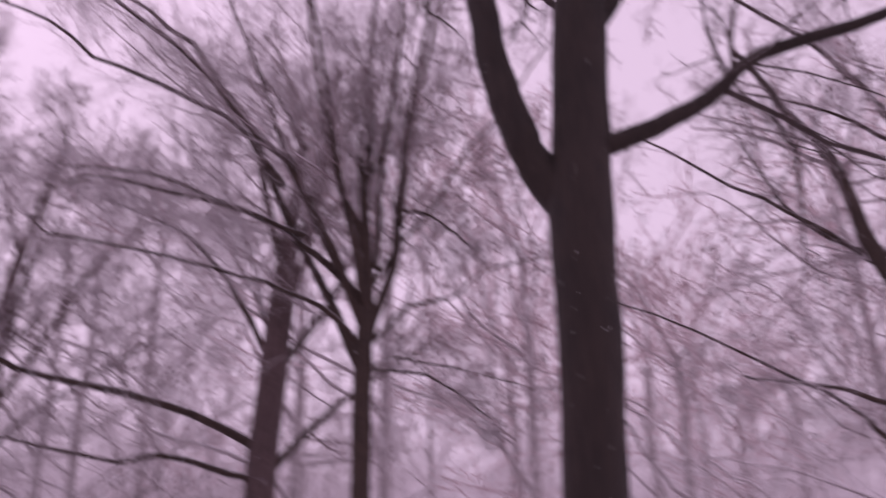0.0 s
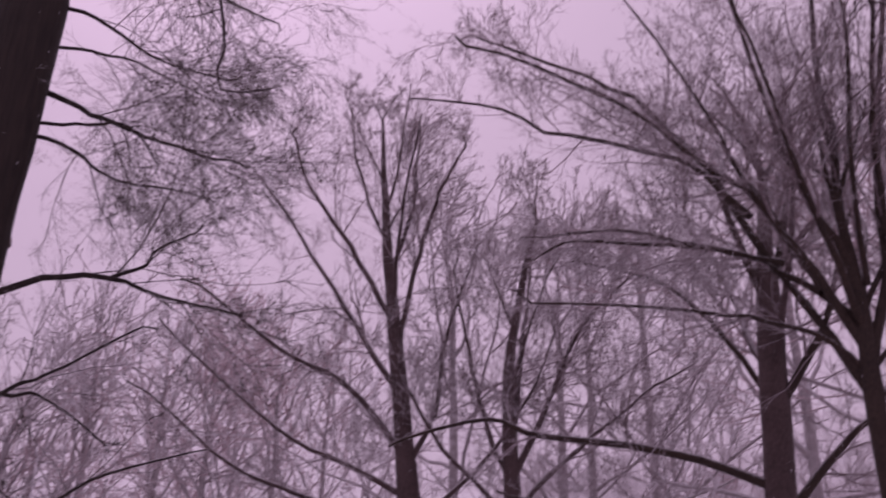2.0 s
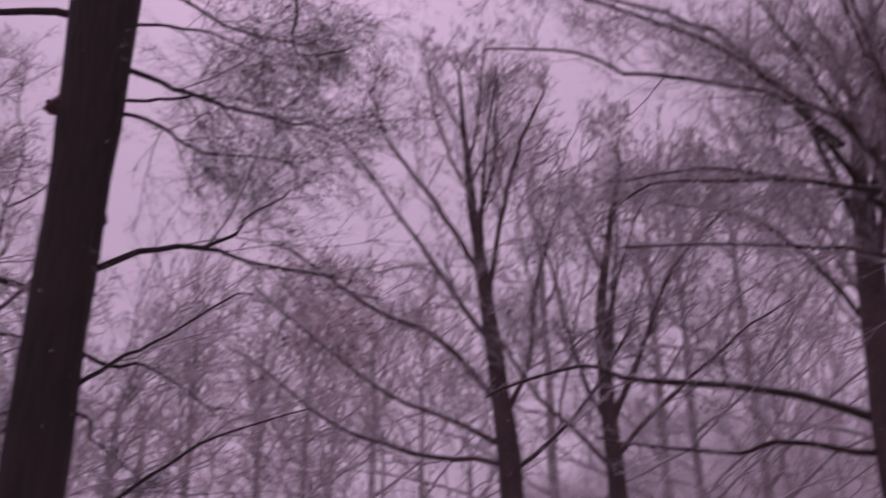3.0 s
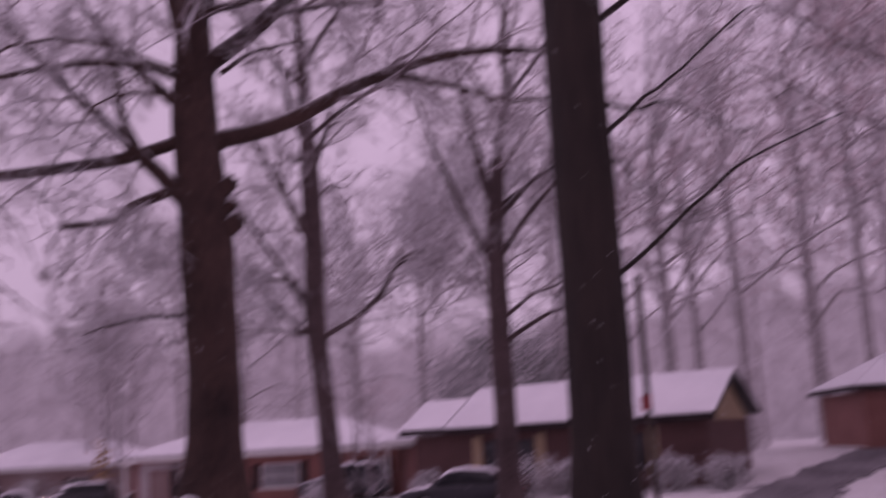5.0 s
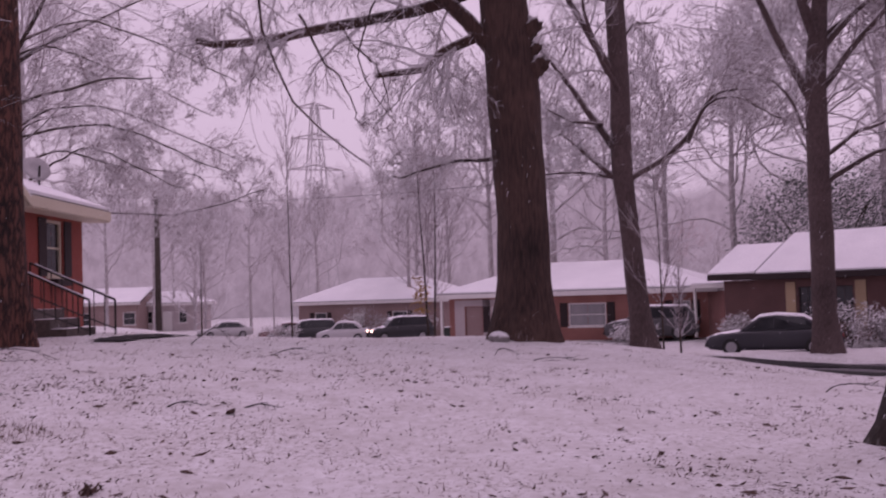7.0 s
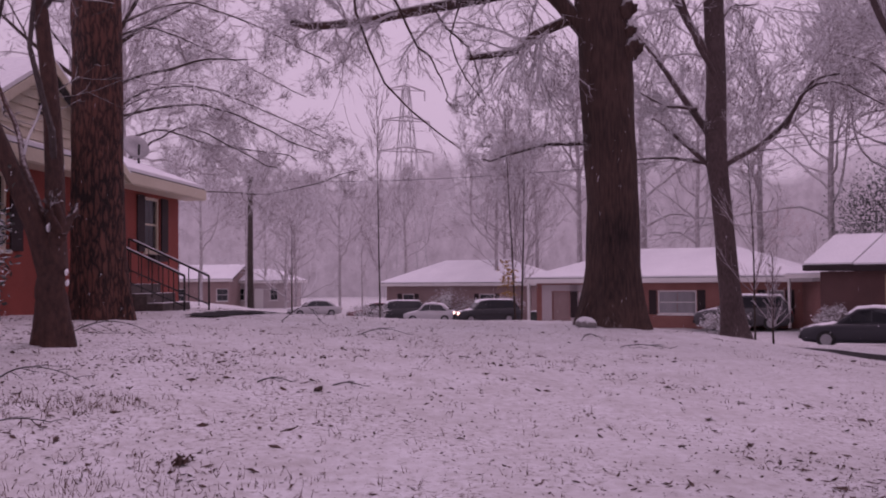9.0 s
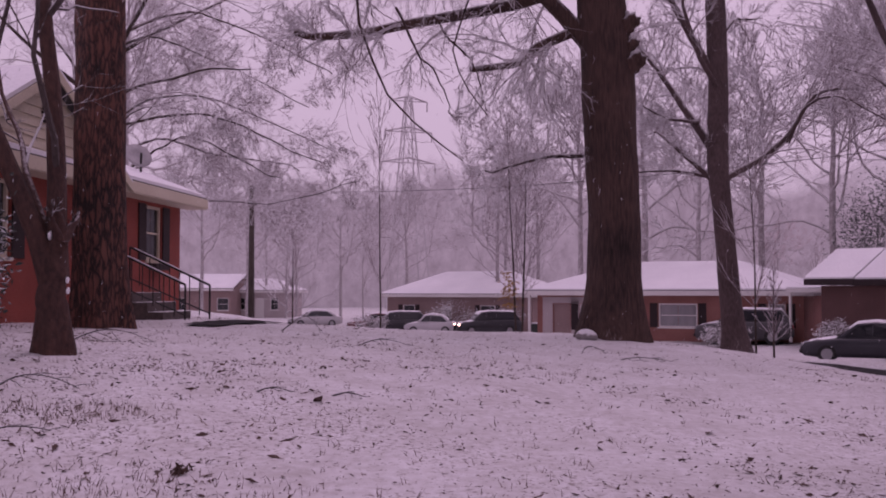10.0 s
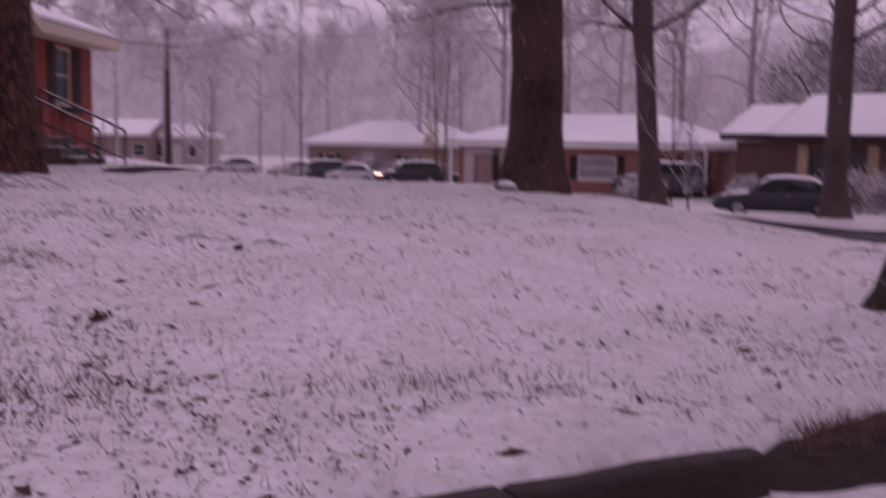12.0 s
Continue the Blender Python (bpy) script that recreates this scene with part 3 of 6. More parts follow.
T3 = bare_tree("shade_tree", (15.0, 32.7), 18.0, 0.40, ((12.6, -32, 0.3, 6, 0.09, 0.3), (13.4, 40, -0.3, 6, 0.09, 0.3), (14.4, -22, -0.5, 5.5, 0.08, 0.3), (15.4, 28, 0.4, 5, 0.07, 0.3), (8.6, 15, 0.9, 6, 0.11, 0.3), (9.4, -15, -0.8, 6, 0.11, 0.2), (10.5, 35, 0.4, 5, 0.1, 0.2)),
    "bare tree with forked upright limbs on the verge", bark=HAZEBARK, twig=FROSTHAZE, least=0.006, counts=(10, 8, 6, 3), fine=(5, 4, 2), flare=1.3,
    spine=((0.13, -0.6, 0.40), (0.14, 2.0, 0.37), (0.16, 4.8, 0.36), (0.18, 7.6, 0.34), (0.3, 9.5, 0.32), (0.5, 11.5, 0.20), (0.95, 13.4, 0.16), (1.2, 18.0, 0.06)))
limb(T3, ((0.05, 7.6), (-0.64, 9.05), (-1.45, 11.1), (-2.3, 13.85)), 0.18, 0.0, HAZEBARK, least=0.0075, lift=0.2, spread=36)
limb(T3, ((0.26, 9.4), (-0.2, 11.4), (-0.5, 13.2), (-0.7, 14.8)), 0.19, 0.1, HAZEBARK, least=0.0075, lift=0.2, spread=36)
limb(T3, ((0.4, 9.2), (1.55, 10.4), (2.5, 11.0), (3.6, 12.0)), 0.13, 0.1, HAZEBARK, least=0.0075, lift=0.2)
limb(T3, ((0.3, 7.8), (1.4, 9.2), (2.5, 10.4), (3.2, 11.8)), 0.13, -0.1, HAZEBARK, least=0.0075, lift=0.2)
limb(T3, ((0.25, 5.6), (1.45, 6.46), (2.55, 6.75), (3.6, 7.4)), 0.09, 0.2, HAZEBARK, least=0.0075)
limb(T3, ((0.2, 4.7), (1.55, 5.6), (2.55, 5.9), (3.8, 6.1)), 0.105, -0.2, HAZEBARK, least=0.0075)
limb(T3, ((0.05, 5.7), (-0.5, 7.3), (-1.15, 8.4), (-2.5, 8.9)), 0.065, -0.1, HAZEBARK, least=0.0075)
limb(T3, ((0.5, 9.65), (1.6, 10.4), (2.65, 10.9)), 0.1, 0.4, HAZEBARK, least=0.0075)
limb(T3, ((0.33, 11.9), (1.0, 13.2), (1.3, 15.3)), 0.1, -0.3, HAZEBARK, least=0.0075)
near_oak = bare_tree("oak_tree", (4.74, 8.25), 13, 0.31, ((8.2, -80, 0.1, 3, 0.05, 0.2), (9, 60, -0.3, 4, 0.08, 0.3), (9.5, -50, 0.2, 4, 0.09, 0.3), (10.5, 40, 0.4, 4, 0.09, 0.2), (11, -30, -0.4, 4, 0.09, 0.2)),
    "straight dark-trunked oak rooted in the snowy lawn", bark=DARKBARK, twig=TWIG, flare=1.8, least=0.0024, ratio=0.6, counts=(8, 6, 5, 3),
    spine=((0.0, 0.0, 0.30), (0.02, 1.5, 0.285), (0.05, 3.5, 0.285), (0.06, 6.2, 0.28), (0.08, 7.2, 0.32), (0.08, 8.6, 0.36), (0.0, 10.0, 0.35), (0.0, 13.0, 0.22)))
NEAR = dict(bark=DARKBARK, twig=TWIG, least=0.0023, counts=(11, 7, 7, 4), reach=0.95, first=0.3)
SPARSE = dict(NEAR, counts=(6, 6, 5, 3), reach=0.7)
FULL = dict(NEAR, counts=(15, 9, 7, 4))
limb(near_oak, ((0.1, 7.75), (0.7, 7.57), (1.15, 7.49), (1.9, 7.42), (2.5, 7.4)), 0.034, 0.1, **FULL)
limb(near_oak, ((0.1, 7.25), (0.7, 7.39), (1.2, 7.49), (1.55, 7.05)), 0.022, -0.2, **NEAR)
limb(near_oak, ((0.1, 7.2), (0.75, 7.05), (1.2, 6.85), (2.2, 6.9)), 0.026, 0.2, lift=-0.3, **NEAR)
limb(near_oak, ((0.1, 5.35), (0.65, 5.64), (1.3, 5.8), (1.65, 5.73), (2.6, 5.7)), 0.038, 0.0, **NEAR)
limb(near_oak, ((1.25, 5.8), (1.55, 6.02), (1.65, 6.26), (2.1, 6.6)), 0.022, -0.1, **NEAR)
limb(near_oak, ((0.1, 4.72), (0.6, 4.55), (0.9, 4.57), (1.5, 4.2)), 0.027, 0.2, **SPARSE)
limb(near_oak, ((0.1, 4.15), (0.6, 4.53), (0.95, 4.7), (1.8, 5.4)), 0.027, -0.1, lift=0.2, **SPARSE)
limb(near_oak, ((0.15, 4.15), (0.44, 4.02), (0.5, 3.83), (1.0, 3.5)), 0.02, 0.1, **SPARSE)
limb(near_oak, ((0.1, 8.15), (0.7, 8.29), (1.2, 8.32), (2.2, 8.1)), 0.022, 0.1, lift=-0.3, **FULL)
limb(near_oak, ((0.1, 8.7), (0.7, 8.75), (1.4, 8.5), (2.3, 8.5)), 0.026, -0.1, lift=-0.4, **FULL)
limb(near_oak, ((0.05, 9.6), (0.8, 9.9), (1.7, 9.5), (2.7, 9.3)), 0.03, 0.1, lift=-0.5, **FULL)
limb(near_oak, ((0.15, 2.9), (0.66, 3.27), (1.2, 3.67), (1.6, 3.98), (2.4, 4.3)), 0.026, 0.0, lift=0.2, **SPARSE)
forked = bare_tree("oak_tree", (12.0, -0.53), 12.2, 0.40, ((11.8, -20, 0.9, 4, 0.1, 0.2), (11.9, 30, -0.9, 4, 0.09, 0.2)),
    "dark forked oak with a heavy spreading limb", bark=DARKBARK, twig=TWIG, least=0.003,
    spine=((0.1, 0.0, 0.42), (0.14, 3.9, 0.38), (0.2, 5.7, 0.385), (0.19, 6.85, 0.40), (0.22, 7.6, 0.43), (0.29, 8.85, 0.36), (0.33, 9.8, 0.36), (0.41, 10.7, 0.35), (0.54, 12.2, 0.32)))
FORK = dict(bark=DARKBARK, twig=TWIG, least=0.0032, counts=(10, 8, 7, 4), reach=0.7)
limb(forked, ((0.1, 7.45), (-0.32, 8.1), (-0.64, 9.0), (-0.8, 9.9), (-1.0, 11.4), (-1.7, 14.0)), 0.265, 0.0, first=0.72, end=0.72, **FORK)
limb(forked, ((0.35, 8.25), (1.2, 8.58), (1.95, 8.97), (2.75, 9.55), (4.6, 10.1), (6.4, 10.9)), 0.15, 0.0, first=0.3, end=0.4, **dict(FORK, counts=(16, 9, 8, 4)))
limb(forked, ((0.5, 10.1), (1.05, 10.96), (1.6, 12.0), (2.2, 14.0)), 0.17, 0.1, first=0.6, **FORK)
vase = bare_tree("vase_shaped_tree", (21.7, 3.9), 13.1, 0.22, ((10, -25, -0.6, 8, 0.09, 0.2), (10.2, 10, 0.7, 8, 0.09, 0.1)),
    "vase-shaped bare tree with fanning upright limbs", fine=(5, 4, 2), bark=SMOOTH, twig=HAZESNOWY, least=0.0045, counts=(10, 7, 6, 3), crook=0.08, stiff=1, crown=0.2,
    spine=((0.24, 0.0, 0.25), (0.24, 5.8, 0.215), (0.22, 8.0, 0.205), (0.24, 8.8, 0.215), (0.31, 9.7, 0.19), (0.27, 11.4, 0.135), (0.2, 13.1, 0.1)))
VASE = dict(bark=SMOOTH, twig=HAZESNOWY, least=0.0058, lift=0.25, spread=36, counts=(18, 8, 7, 4))
limb(vase, ((0.21, 8.6), (-0.85, 10.7), (-2.73, 14.45), (-3.93, 16.2), (-5.6, 18.0), (-8.4, 20.2)), 0.12, 0.05, **VASE)
limb(vase, ((0.3, 9.5), (-1.04, 12.5), (-2.2, 14.15), (-3.5, 15.9), (-6.4, 18.6), (-9.0, 20.4)), 0.11, -0.1, **VASE)
limb(vase, ((0.24, 10.2), (-0.87, 11.4), (-2.6, 12.5), (-5.15, 13.45), (-7.2, 13.6)), 0.10, 0.1, **VASE)
limb(vase, ((0.1, 9.2), (-0.7, 10.05), (-3.1, 11.0), (-7.4, 12.2)), 0.076, -0.1, **VASE)
limb(vase, ((0.22, 11.6), (0.2, 13.6), (0.27, 15.2), (0.4, 19.1), (0.2, 22.4)), 0.115, 0.1, **VASE)
limb(vase, ((0.26, 11.4), (-0.24, 13.1), (-0.72, 15.0), (-1.1, 18.7), (-2.0, 22.0)), 0.1, -0.15, **VASE)
limb(vase, ((0.3, 9.3), (0.94, 11.4), (1.14, 13.2), (2.3, 19.0), (3.0, 22.3)), 0.125, 0.1, **VASE)
limb(vase, ((-0.4, 11.0), (-1.6, 14.2), (-2.8, 17.4), (-4.6, 21.0)), 0.08, 0.2, **VASE)
limb(vase, ((0.5, 11.0), (0.7, 14.5), (1.2, 18.0), (1.0, 21.5)), 0.07, -0.25, **VASE)
limb(vase, ((1.05, 12.1), (1.2, 15.2), (1.7, 18.7), (1.7, 22.0)), 0.09, -0.2, **VASE)
limb(vase, ((0.3, 9.1), (1.2, 10.15), (2.25, 10.6), (3.05, 11.3), (4.9, 11.8)), 0.06, 0.2, **VASE)
limb(vase, ((0.3, 8.6), (1.7, 8.43), (3.05, 7.5)), 0.048, -0.2, **VASE)
limb(vase, ((0.3, 8.4), (1.2, 8.8), (3.8, 8.3)), 0.043, 0.3, **VASE)
limb(vase, ((1.0, 12.5), (1.75, 12.4), (2.9, 11.5)), 0.05, 0.1, **VASE)
limb(vase, ((-1.7, 13.1), (-3.0, 14.75), (-6.0, 16.25), (-8.2, 17.8), (-10.4, 18.6)), 0.08, 0.15, **VASE)
limb(vase, ((-1.1, 11.8), (-3.0, 12.6), (-5.7, 13.35), (-7.0, 13.0)), 0.065, -0.2, **VASE)
limb(vase, ((0.3, 10.4), (1.5, 12.5), (2.8, 14.6), (4.2, 16.8), (5.6, 19.5)), 0.07, 0.1, **VASE)
T3b = bare_tree("shade_tree", (29.0, 7.6), 18.5, 0.34, ((12, -20, 0.7, 8, 0.12, 0.2), (12, 15, -0.7, 8, 0.12, 0.2), (15, 40, 0.2, 6, 0.1, 0.2)),
    "bare tree with long low sweeping limbs", fine=(5, 4, 2), bark=HAZEBARK, twig=HAZESNOWY, least=0.006, counts=(11, 8, 6, 3), crook=0.07, stiff=1, crown=0.2,
    spine=((-0.3, 0.0, 0.5), (-0.16, 8.5, 0.43), (0.04, 11.4, 0.42), (0.21, 14.0, 0.38), (0.31, 15.8, 0.26), (0.56, 18.5, 0.15)))
LOW = dict(bark=SMOOTH, twig=HAZESNOWY, least=0.0078, counts=(13, 8, 7, 4))
limb(T3b, ((-0.2, 8.7), (-2.8, 9.96), (-6.75, 10.8), (-8.3, 11.45), (-11.7, 10.85)), 0.145, 0.0, lift=0.3, **LOW)
limb(T3b, ((-0.2, 7.8), (-2.65, 8.5), (-4.5, 8.42), (-8.2, 9.2)), 0.11, -0.2, lift=0.3, **LOW)
limb(T3b, ((-0.1, 11.4), (-2.05, 14.5), (-3.5, 15.6), (-5.8, 16.4)), 0.1, 0.2, lift=0.2, **LOW)
limb(T3b, ((0.17, 14.2), (-0.46, 16.7), (-1.1, 19.1), (-2.2, 20.8)), 0.15, -0.1, lift=0.2, **LOW)
limb(T3b, ((0.28, 14.4), (1.0, 16.7), (1.6, 19.7)), 0.16, 0.1, lift=0.2, **LOW)
limb(T3b, ((0.1, 11.0), (1.5, 12.95), (2.2, 14.6), (3.0, 17.0)), 0.15, -0.1, lift=0.2, **LOW)
limb(T3b, ((0.0, 8.0), (1.45, 9.6), (2.5, 10.5), (4.5, 12.0)), 0.15, 0.2, lift=0.2, **LOW)
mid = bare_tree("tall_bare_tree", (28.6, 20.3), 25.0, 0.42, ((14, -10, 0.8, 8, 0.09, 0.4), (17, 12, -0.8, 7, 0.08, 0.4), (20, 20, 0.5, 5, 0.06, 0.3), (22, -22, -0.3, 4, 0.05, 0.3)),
    "tall bare tree with ascending branches", fine=(5, 4, 2), bark=HAZEBARK, twig=HAZESNOWY, least=0.0065, counts=(9, 7, 6, 3), crook=0.06, stiff=1, crown=0.06,
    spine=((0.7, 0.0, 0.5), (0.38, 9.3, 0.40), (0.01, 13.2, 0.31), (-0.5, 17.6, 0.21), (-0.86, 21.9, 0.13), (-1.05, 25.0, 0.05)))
TALL = dict(bark=HAZEBARK, twig=HAZESNOWY, least=0.0068, lift=0.4, spread=32, counts=(17, 8, 7, 3), reach=0.45)
limb(mid, ((0.35, 9.3), (-2.8, 9.9), (-5.9, 11.0), (-9.6, 13.8)), 0.115, -0.1, **TALL)
limb(mid, ((0.3, 9.9), (-1.65, 11.0), (-4.4, 12.4), (-8.8, 16.2)), 0.13, 0.1, **TALL)
limb(mid, ((0.1, 11.4), (-1.9, 13.65), (-4.55, 15.15), (-8.2, 17.8)), 0.13, -0.2, **TALL)
limb(mid, ((0.0, 13.4), (-1.75, 16.2), (-3.95, 19.5), (-5.9, 22.4)), 0.13, 0.2, **TALL)
limb(mid, ((-0.25, 16.0), (-2.0, 19.2), (-3.6, 21.9), (-4.4, 24.6)), 0.12, -0.1, **TALL)
limb(mid, ((0.25, 11.0), (1.3, 13.0), (1.75, 15.8), (2.6, 19.2)), 0.115, 0.1, **TALL)
limb(mid, ((-0.15, 15.5), (0.33, 19.0), (1.0, 21.9), (2.2, 24.3)), 0.11, -0.2, **TALL)
limb(mid, ((-0.5, 18.2), (0.35, 21.9), (0.6, 25.0)), 0.10, 0.2, **TALL)
limb(mid, ((-0.65, 19.4), (-1.8, 22.5), (-2.4, 26.0)), 0.08, 0.2, **TALL)
limb(mid, ((-0.8, 20.8), (-0.3, 23.5), (0.0, 26.8)), 0.07, -0.2, **TALL)
limb(mid, ((0.4, 9.0), (2.4, 11.0), (4.2, 13.6), (5.4, 16.6)), 0.10, -0.1, **TALL)
mid2 = bare_tree("tall_bare_tree", (30.6, 17.0), 20.4, 0.30, ((12, -10, 0.8, 6, 0.08, 0.4), (13, 10, -0.8, 6, 0.08, 0.4), (16, -25, 0.3, 4, 0.06, 0.3)),
    "bare tree with many upright branches", fine=(5, 4, 2), bark=HAZEBARK, twig=HAZESNOWY, least=0.0065, counts=(9, 7, 6, 3), crook=0.08, stiff=1, crown=0.12,
    spine=((0.2, 0.0, 0.4), (0.0, 9.2, 0.30), (-0.12, 12.7, 0.25), (-0.1, 14.8, 0.18), (0.6, 18.5, 0.12), (1.05, 20.4, 0.06)))
limb(mid2, ((0.0, 10.2), (-1.0, 12.8), (-1.5, 15.8), (-1.9, 18.9)), 0.11, 0.1, **TALL)
limb(mid2, ((0.0, 10.6), (1.2, 13.1), (2.55, 16.0), (4.4, 18.0)), 0.13, -0.1, **TALL)
limb(mid2, ((0.0, 12.0), (0.5, 15.7), (0.9, 18.8)), 0.115, 0.3, **TALL)
limb(mid2, ((0.0, 9.4), (2.2, 11.5), (4.3, 13.4), (6.4, 14.6)), 0.11, 0.2, **TALL)
limb(mid2, ((0.0, 9.0), (-2.4, 11.4), (-3.6, 13.8), (-4.4, 16.4)), 0.10, -0.2, **TALL)
side_tree = bare_tree("shade_tree", (18.4, -8.0), 14, 0.30, ((8, 10, 0, 7, 0.14, 0.2), (8.5, -20, 0.6, 7, 0.1, 0.1)),
    "bare tree with slanting limbs at the wood's edge", fine=(5, 4, 2), bark=SMOOTH, twig=HAZESNOWY, least=0.0045)
EDGE = dict(bark=SMOOTH, twig=HAZESNOWY, least=0.0058, counts=(13, 8, 7, 4))
limb(side_tree, ((0.0, 6.0), (-1.3, 9.2), (-1.85, 11.5), (-2.5, 13.05), (-3.5, 15.0)), 0.2, 0.0, **EDGE)
limb(side_tree, ((0.0, 8.0), (-1.3, 9.2), (-3.4, 11.0), (-6.1, 13.2)), 0.075, 0.1, **EDGE)
limb(side_tree, ((0.0, 10.0), (-1.0, 12.6), (-2.6, 15.2), (-4.6, 17.4)), 0.10, 0.2, **EDGE)
limb(side_tree, ((0.0, 11.2), (-0.8, 11.9), (-1.95, 12.9), (-3.8, 13.9)), 0.06, -0.1, **EDGE)
limb(side_tree, ((0.0, 5.6), (-1.75, 6.7), (-2.5, 7.05), (-4.2, 7.6)), 0.08, -0.1, **EDGE)
limb(side_tree, ((0.0, 4.6), (-1.86, 6.1), (-2.9, 7.0), (-6.6, 9.6)), 0.075, 0.1, **EDGE)
left_tree = bare_tree("spreading_tree", (-13.6, 41.0), 13, 0.36, ((9, -50, 0, 7, 0.12, 0), (10, 30, -0.5, 7, 0.12, 0), (9, 50, -0.6, 7, 0.1, -0.6), (10.5, 45, 0.4, 8, 0.11, -0.4), (8, -30, 0.5, 6, 0.1, 0)),
    "wide spreading bare tree laden with snow behind the brick house", bark=SMOOTH, twig=FROSTHAZE, droop=0.5, least=0.0075, counts=(10, 8, 6, 3), fine=(4, 4, 2), extra=3)
WIDE = dict(bark=SMOOTH, twig=FROSTHAZE, least=0.0085, counts=(15, 9, 8, 4), lift=-0.3, reach=0.5)
limb(left_tree, ((0.0, 4.7), (1.5, 5.4), (4.4, 5.26), (6.9, 5.2), (10.6, 6.3)), 0.065, 0.0, **WIDE)
limb(left_tree, ((0.0, 7.2), (0.8, 8.7), (2.6, 9.6), (4.85, 9.55), (9.4, 7.5)), 0.065, 0.1, **WIDE)
limb(left_tree, ((0.0, 8.0), (3.7, 8.8), (5.8, 8.45), (9.0, 7.0)), 0.065, -0.2, **WIDE)
limb(left_tree, ((0.0, 10.5), (1.5, 11.8), (3.25, 11.55), (8.4, 9.3)), 0.065, 0.2, **WIDE)
limb(left_tree, ((0.0, 11.4), (3.0, 12.9), (5.5, 12.55), (9.4, 10.8)), 0.065, -0.1, **WIDE)
limb(left_tree, ((0.0, 5.4), (1.75, 7.0), (3.5, 7.9), (7.2, 6.3)), 0.065, -0.3, **WIDE)
limb(left_tree, ((0.0, 6.4), (2.0, 7.6), (4.5, 7.0), (8.0, 6.6)), 0.065, 0.3, **WIDE)


def bough(tree, points, thick, bark, twig, counts=(9, 6, 5), least=0.005, droop=0.3):
    """One more bough of a tree through a few places, with its twigs."""
    global RNG
    RNG = np.random.default_rng(int(abs(points[0][0]) * 900 + thick * 5000))
    c = np.array(points, float) - np.array(tree.matrix_world.translation)
    p = glide(c, 14)[None]
    p[:, 1:-1] += RNG.normal(0, 0.02, p[:, 1:-1].shape)
    r = thick * np.linspace(1, 0.3, 14)[None]
    ln = np.array([np.linalg.norm(np.diff(p[0], axis=0), axis=1).sum()])
    mesh_object("bough", *tubes(p, r, 8), bark, tree, smooth=True)
    p1, r1, l1 = offshoots(p, r, ln, counts[0], 0.15, 45, 0.3, 0.5, 6, 0.2, -droop, least * 1.4)
    p2, r2, l2 = offshoots(p1, r1, l1, counts[1], 0.15, 42, 0.5, 0.6, 4, 0.2, -droop, least * 1.1)
    p3, r3, l3 = offshoots(p2, r2, l2, counts[2], 0.15, 40, 0.5, 0.7, 2, 0.2, -droop, least)
    tagged(mesh_object("twig_mass", *joined([tubes(p1, r1, 4), tubes(p2, r2, 3), spikes(p3, r3)]), twig, tree), kind="stuff")


bpy.context.view_layer.update()
bough(big_oak, ((3.2, 21.6, 9.6), (0.2, 21.0, 9.9), (-1.7, 20.8, 8.2), (-1.2, 20.8, 5.7), (0.4, 20.8, 4.2)), 0.045, OAK, FROSTHAZE)
bough(big_oak, ((3.4, 21.6, 9.0), (1.4, 20.5, 8.6), (0.2, 20.3, 6.4), (0.9, 20.3, 5.0)), 0.03, OAK, FROSTHAZE)
bough(big_oak, ((-0.95, 20.8, 7.3), (-0.5, 20.9, 6.4), (-0.16, 20.9, 6.0), (0.05, 20.9, 5.5), (0.2, 20.9, 5.1)), 0.028, OAK, FROSTHAZE)
bough(big_oak, ((-0.2, 20.7, 7.1), (0.18, 20.8, 6.6), (0.52, 20.8, 6.3), (0.7, 20.9, 5.9), (0.85, 20.9, 5.3)), 0.028, OAK, FROSTHAZE)
bough(near_oak, ((4.75, 8.25, 10.2), (5.9, 7.9, 10.4), (6.69, 7.44, 9.6), (6.71, 7.42, 8.5), (7.2, 7.0, 8.62)), 0.032, DARKBARK, TWIG, (6, 5, 4), 0.004, 0.0)


def knot(tree, place, size):
    """A healed branch stub swelling out of the bark."""
    bm = bmesh.new()
    bmesh.ops.create_icosphere(bm, subdivisions=3, radius=size)
    for v in bm.verts:
        v.co *= 1 + 0.5 * noise.noise(v.co * 2.2 / size)
        v.co.x, v.co.z = v.co.x * 1.35, v.co.z * 1.25 + v.co.x * 0.3
    ob = part("knot", bm, OAK, tree, smooth=True)
    ob.location = Vector(place) - tree.matrix_world.translation


for place, size in (((3.93, 21.5, 6.32), 0.20), ((3.84, 21.5, 7.15), 0.18), ((3.9, 21.46, 6.7), 0.12)):
    knot(big_oak, place, size)
for place, size in (((4.93, 8.12, 5.95), 0.10), ((4.93, 8.12, 7.15), 0.10), ((4.54, 8.36, 7.1), 0.09)):
    knot(near_oak, place, size)
pine = bare_tree("pine_tree", (-5.3, 16.2), 16, 0.40, (
    (11, 60, 0, 3, 0.07, 0), (12, -60, 0.2, 3, 0.07, 0), (13, 30, -0.6, 3, 0.06, 0), (14, -20, 0.6, 3, 0.06, 0)),
    "thick pine trunk with plated reddish bark before the brick house", bark=PINE, twig=FROSTHAZE, flare=1.22, counts=(5, 4, 0), lean=(-0.25, 0), trunk_sides=28, narrow=0.25)
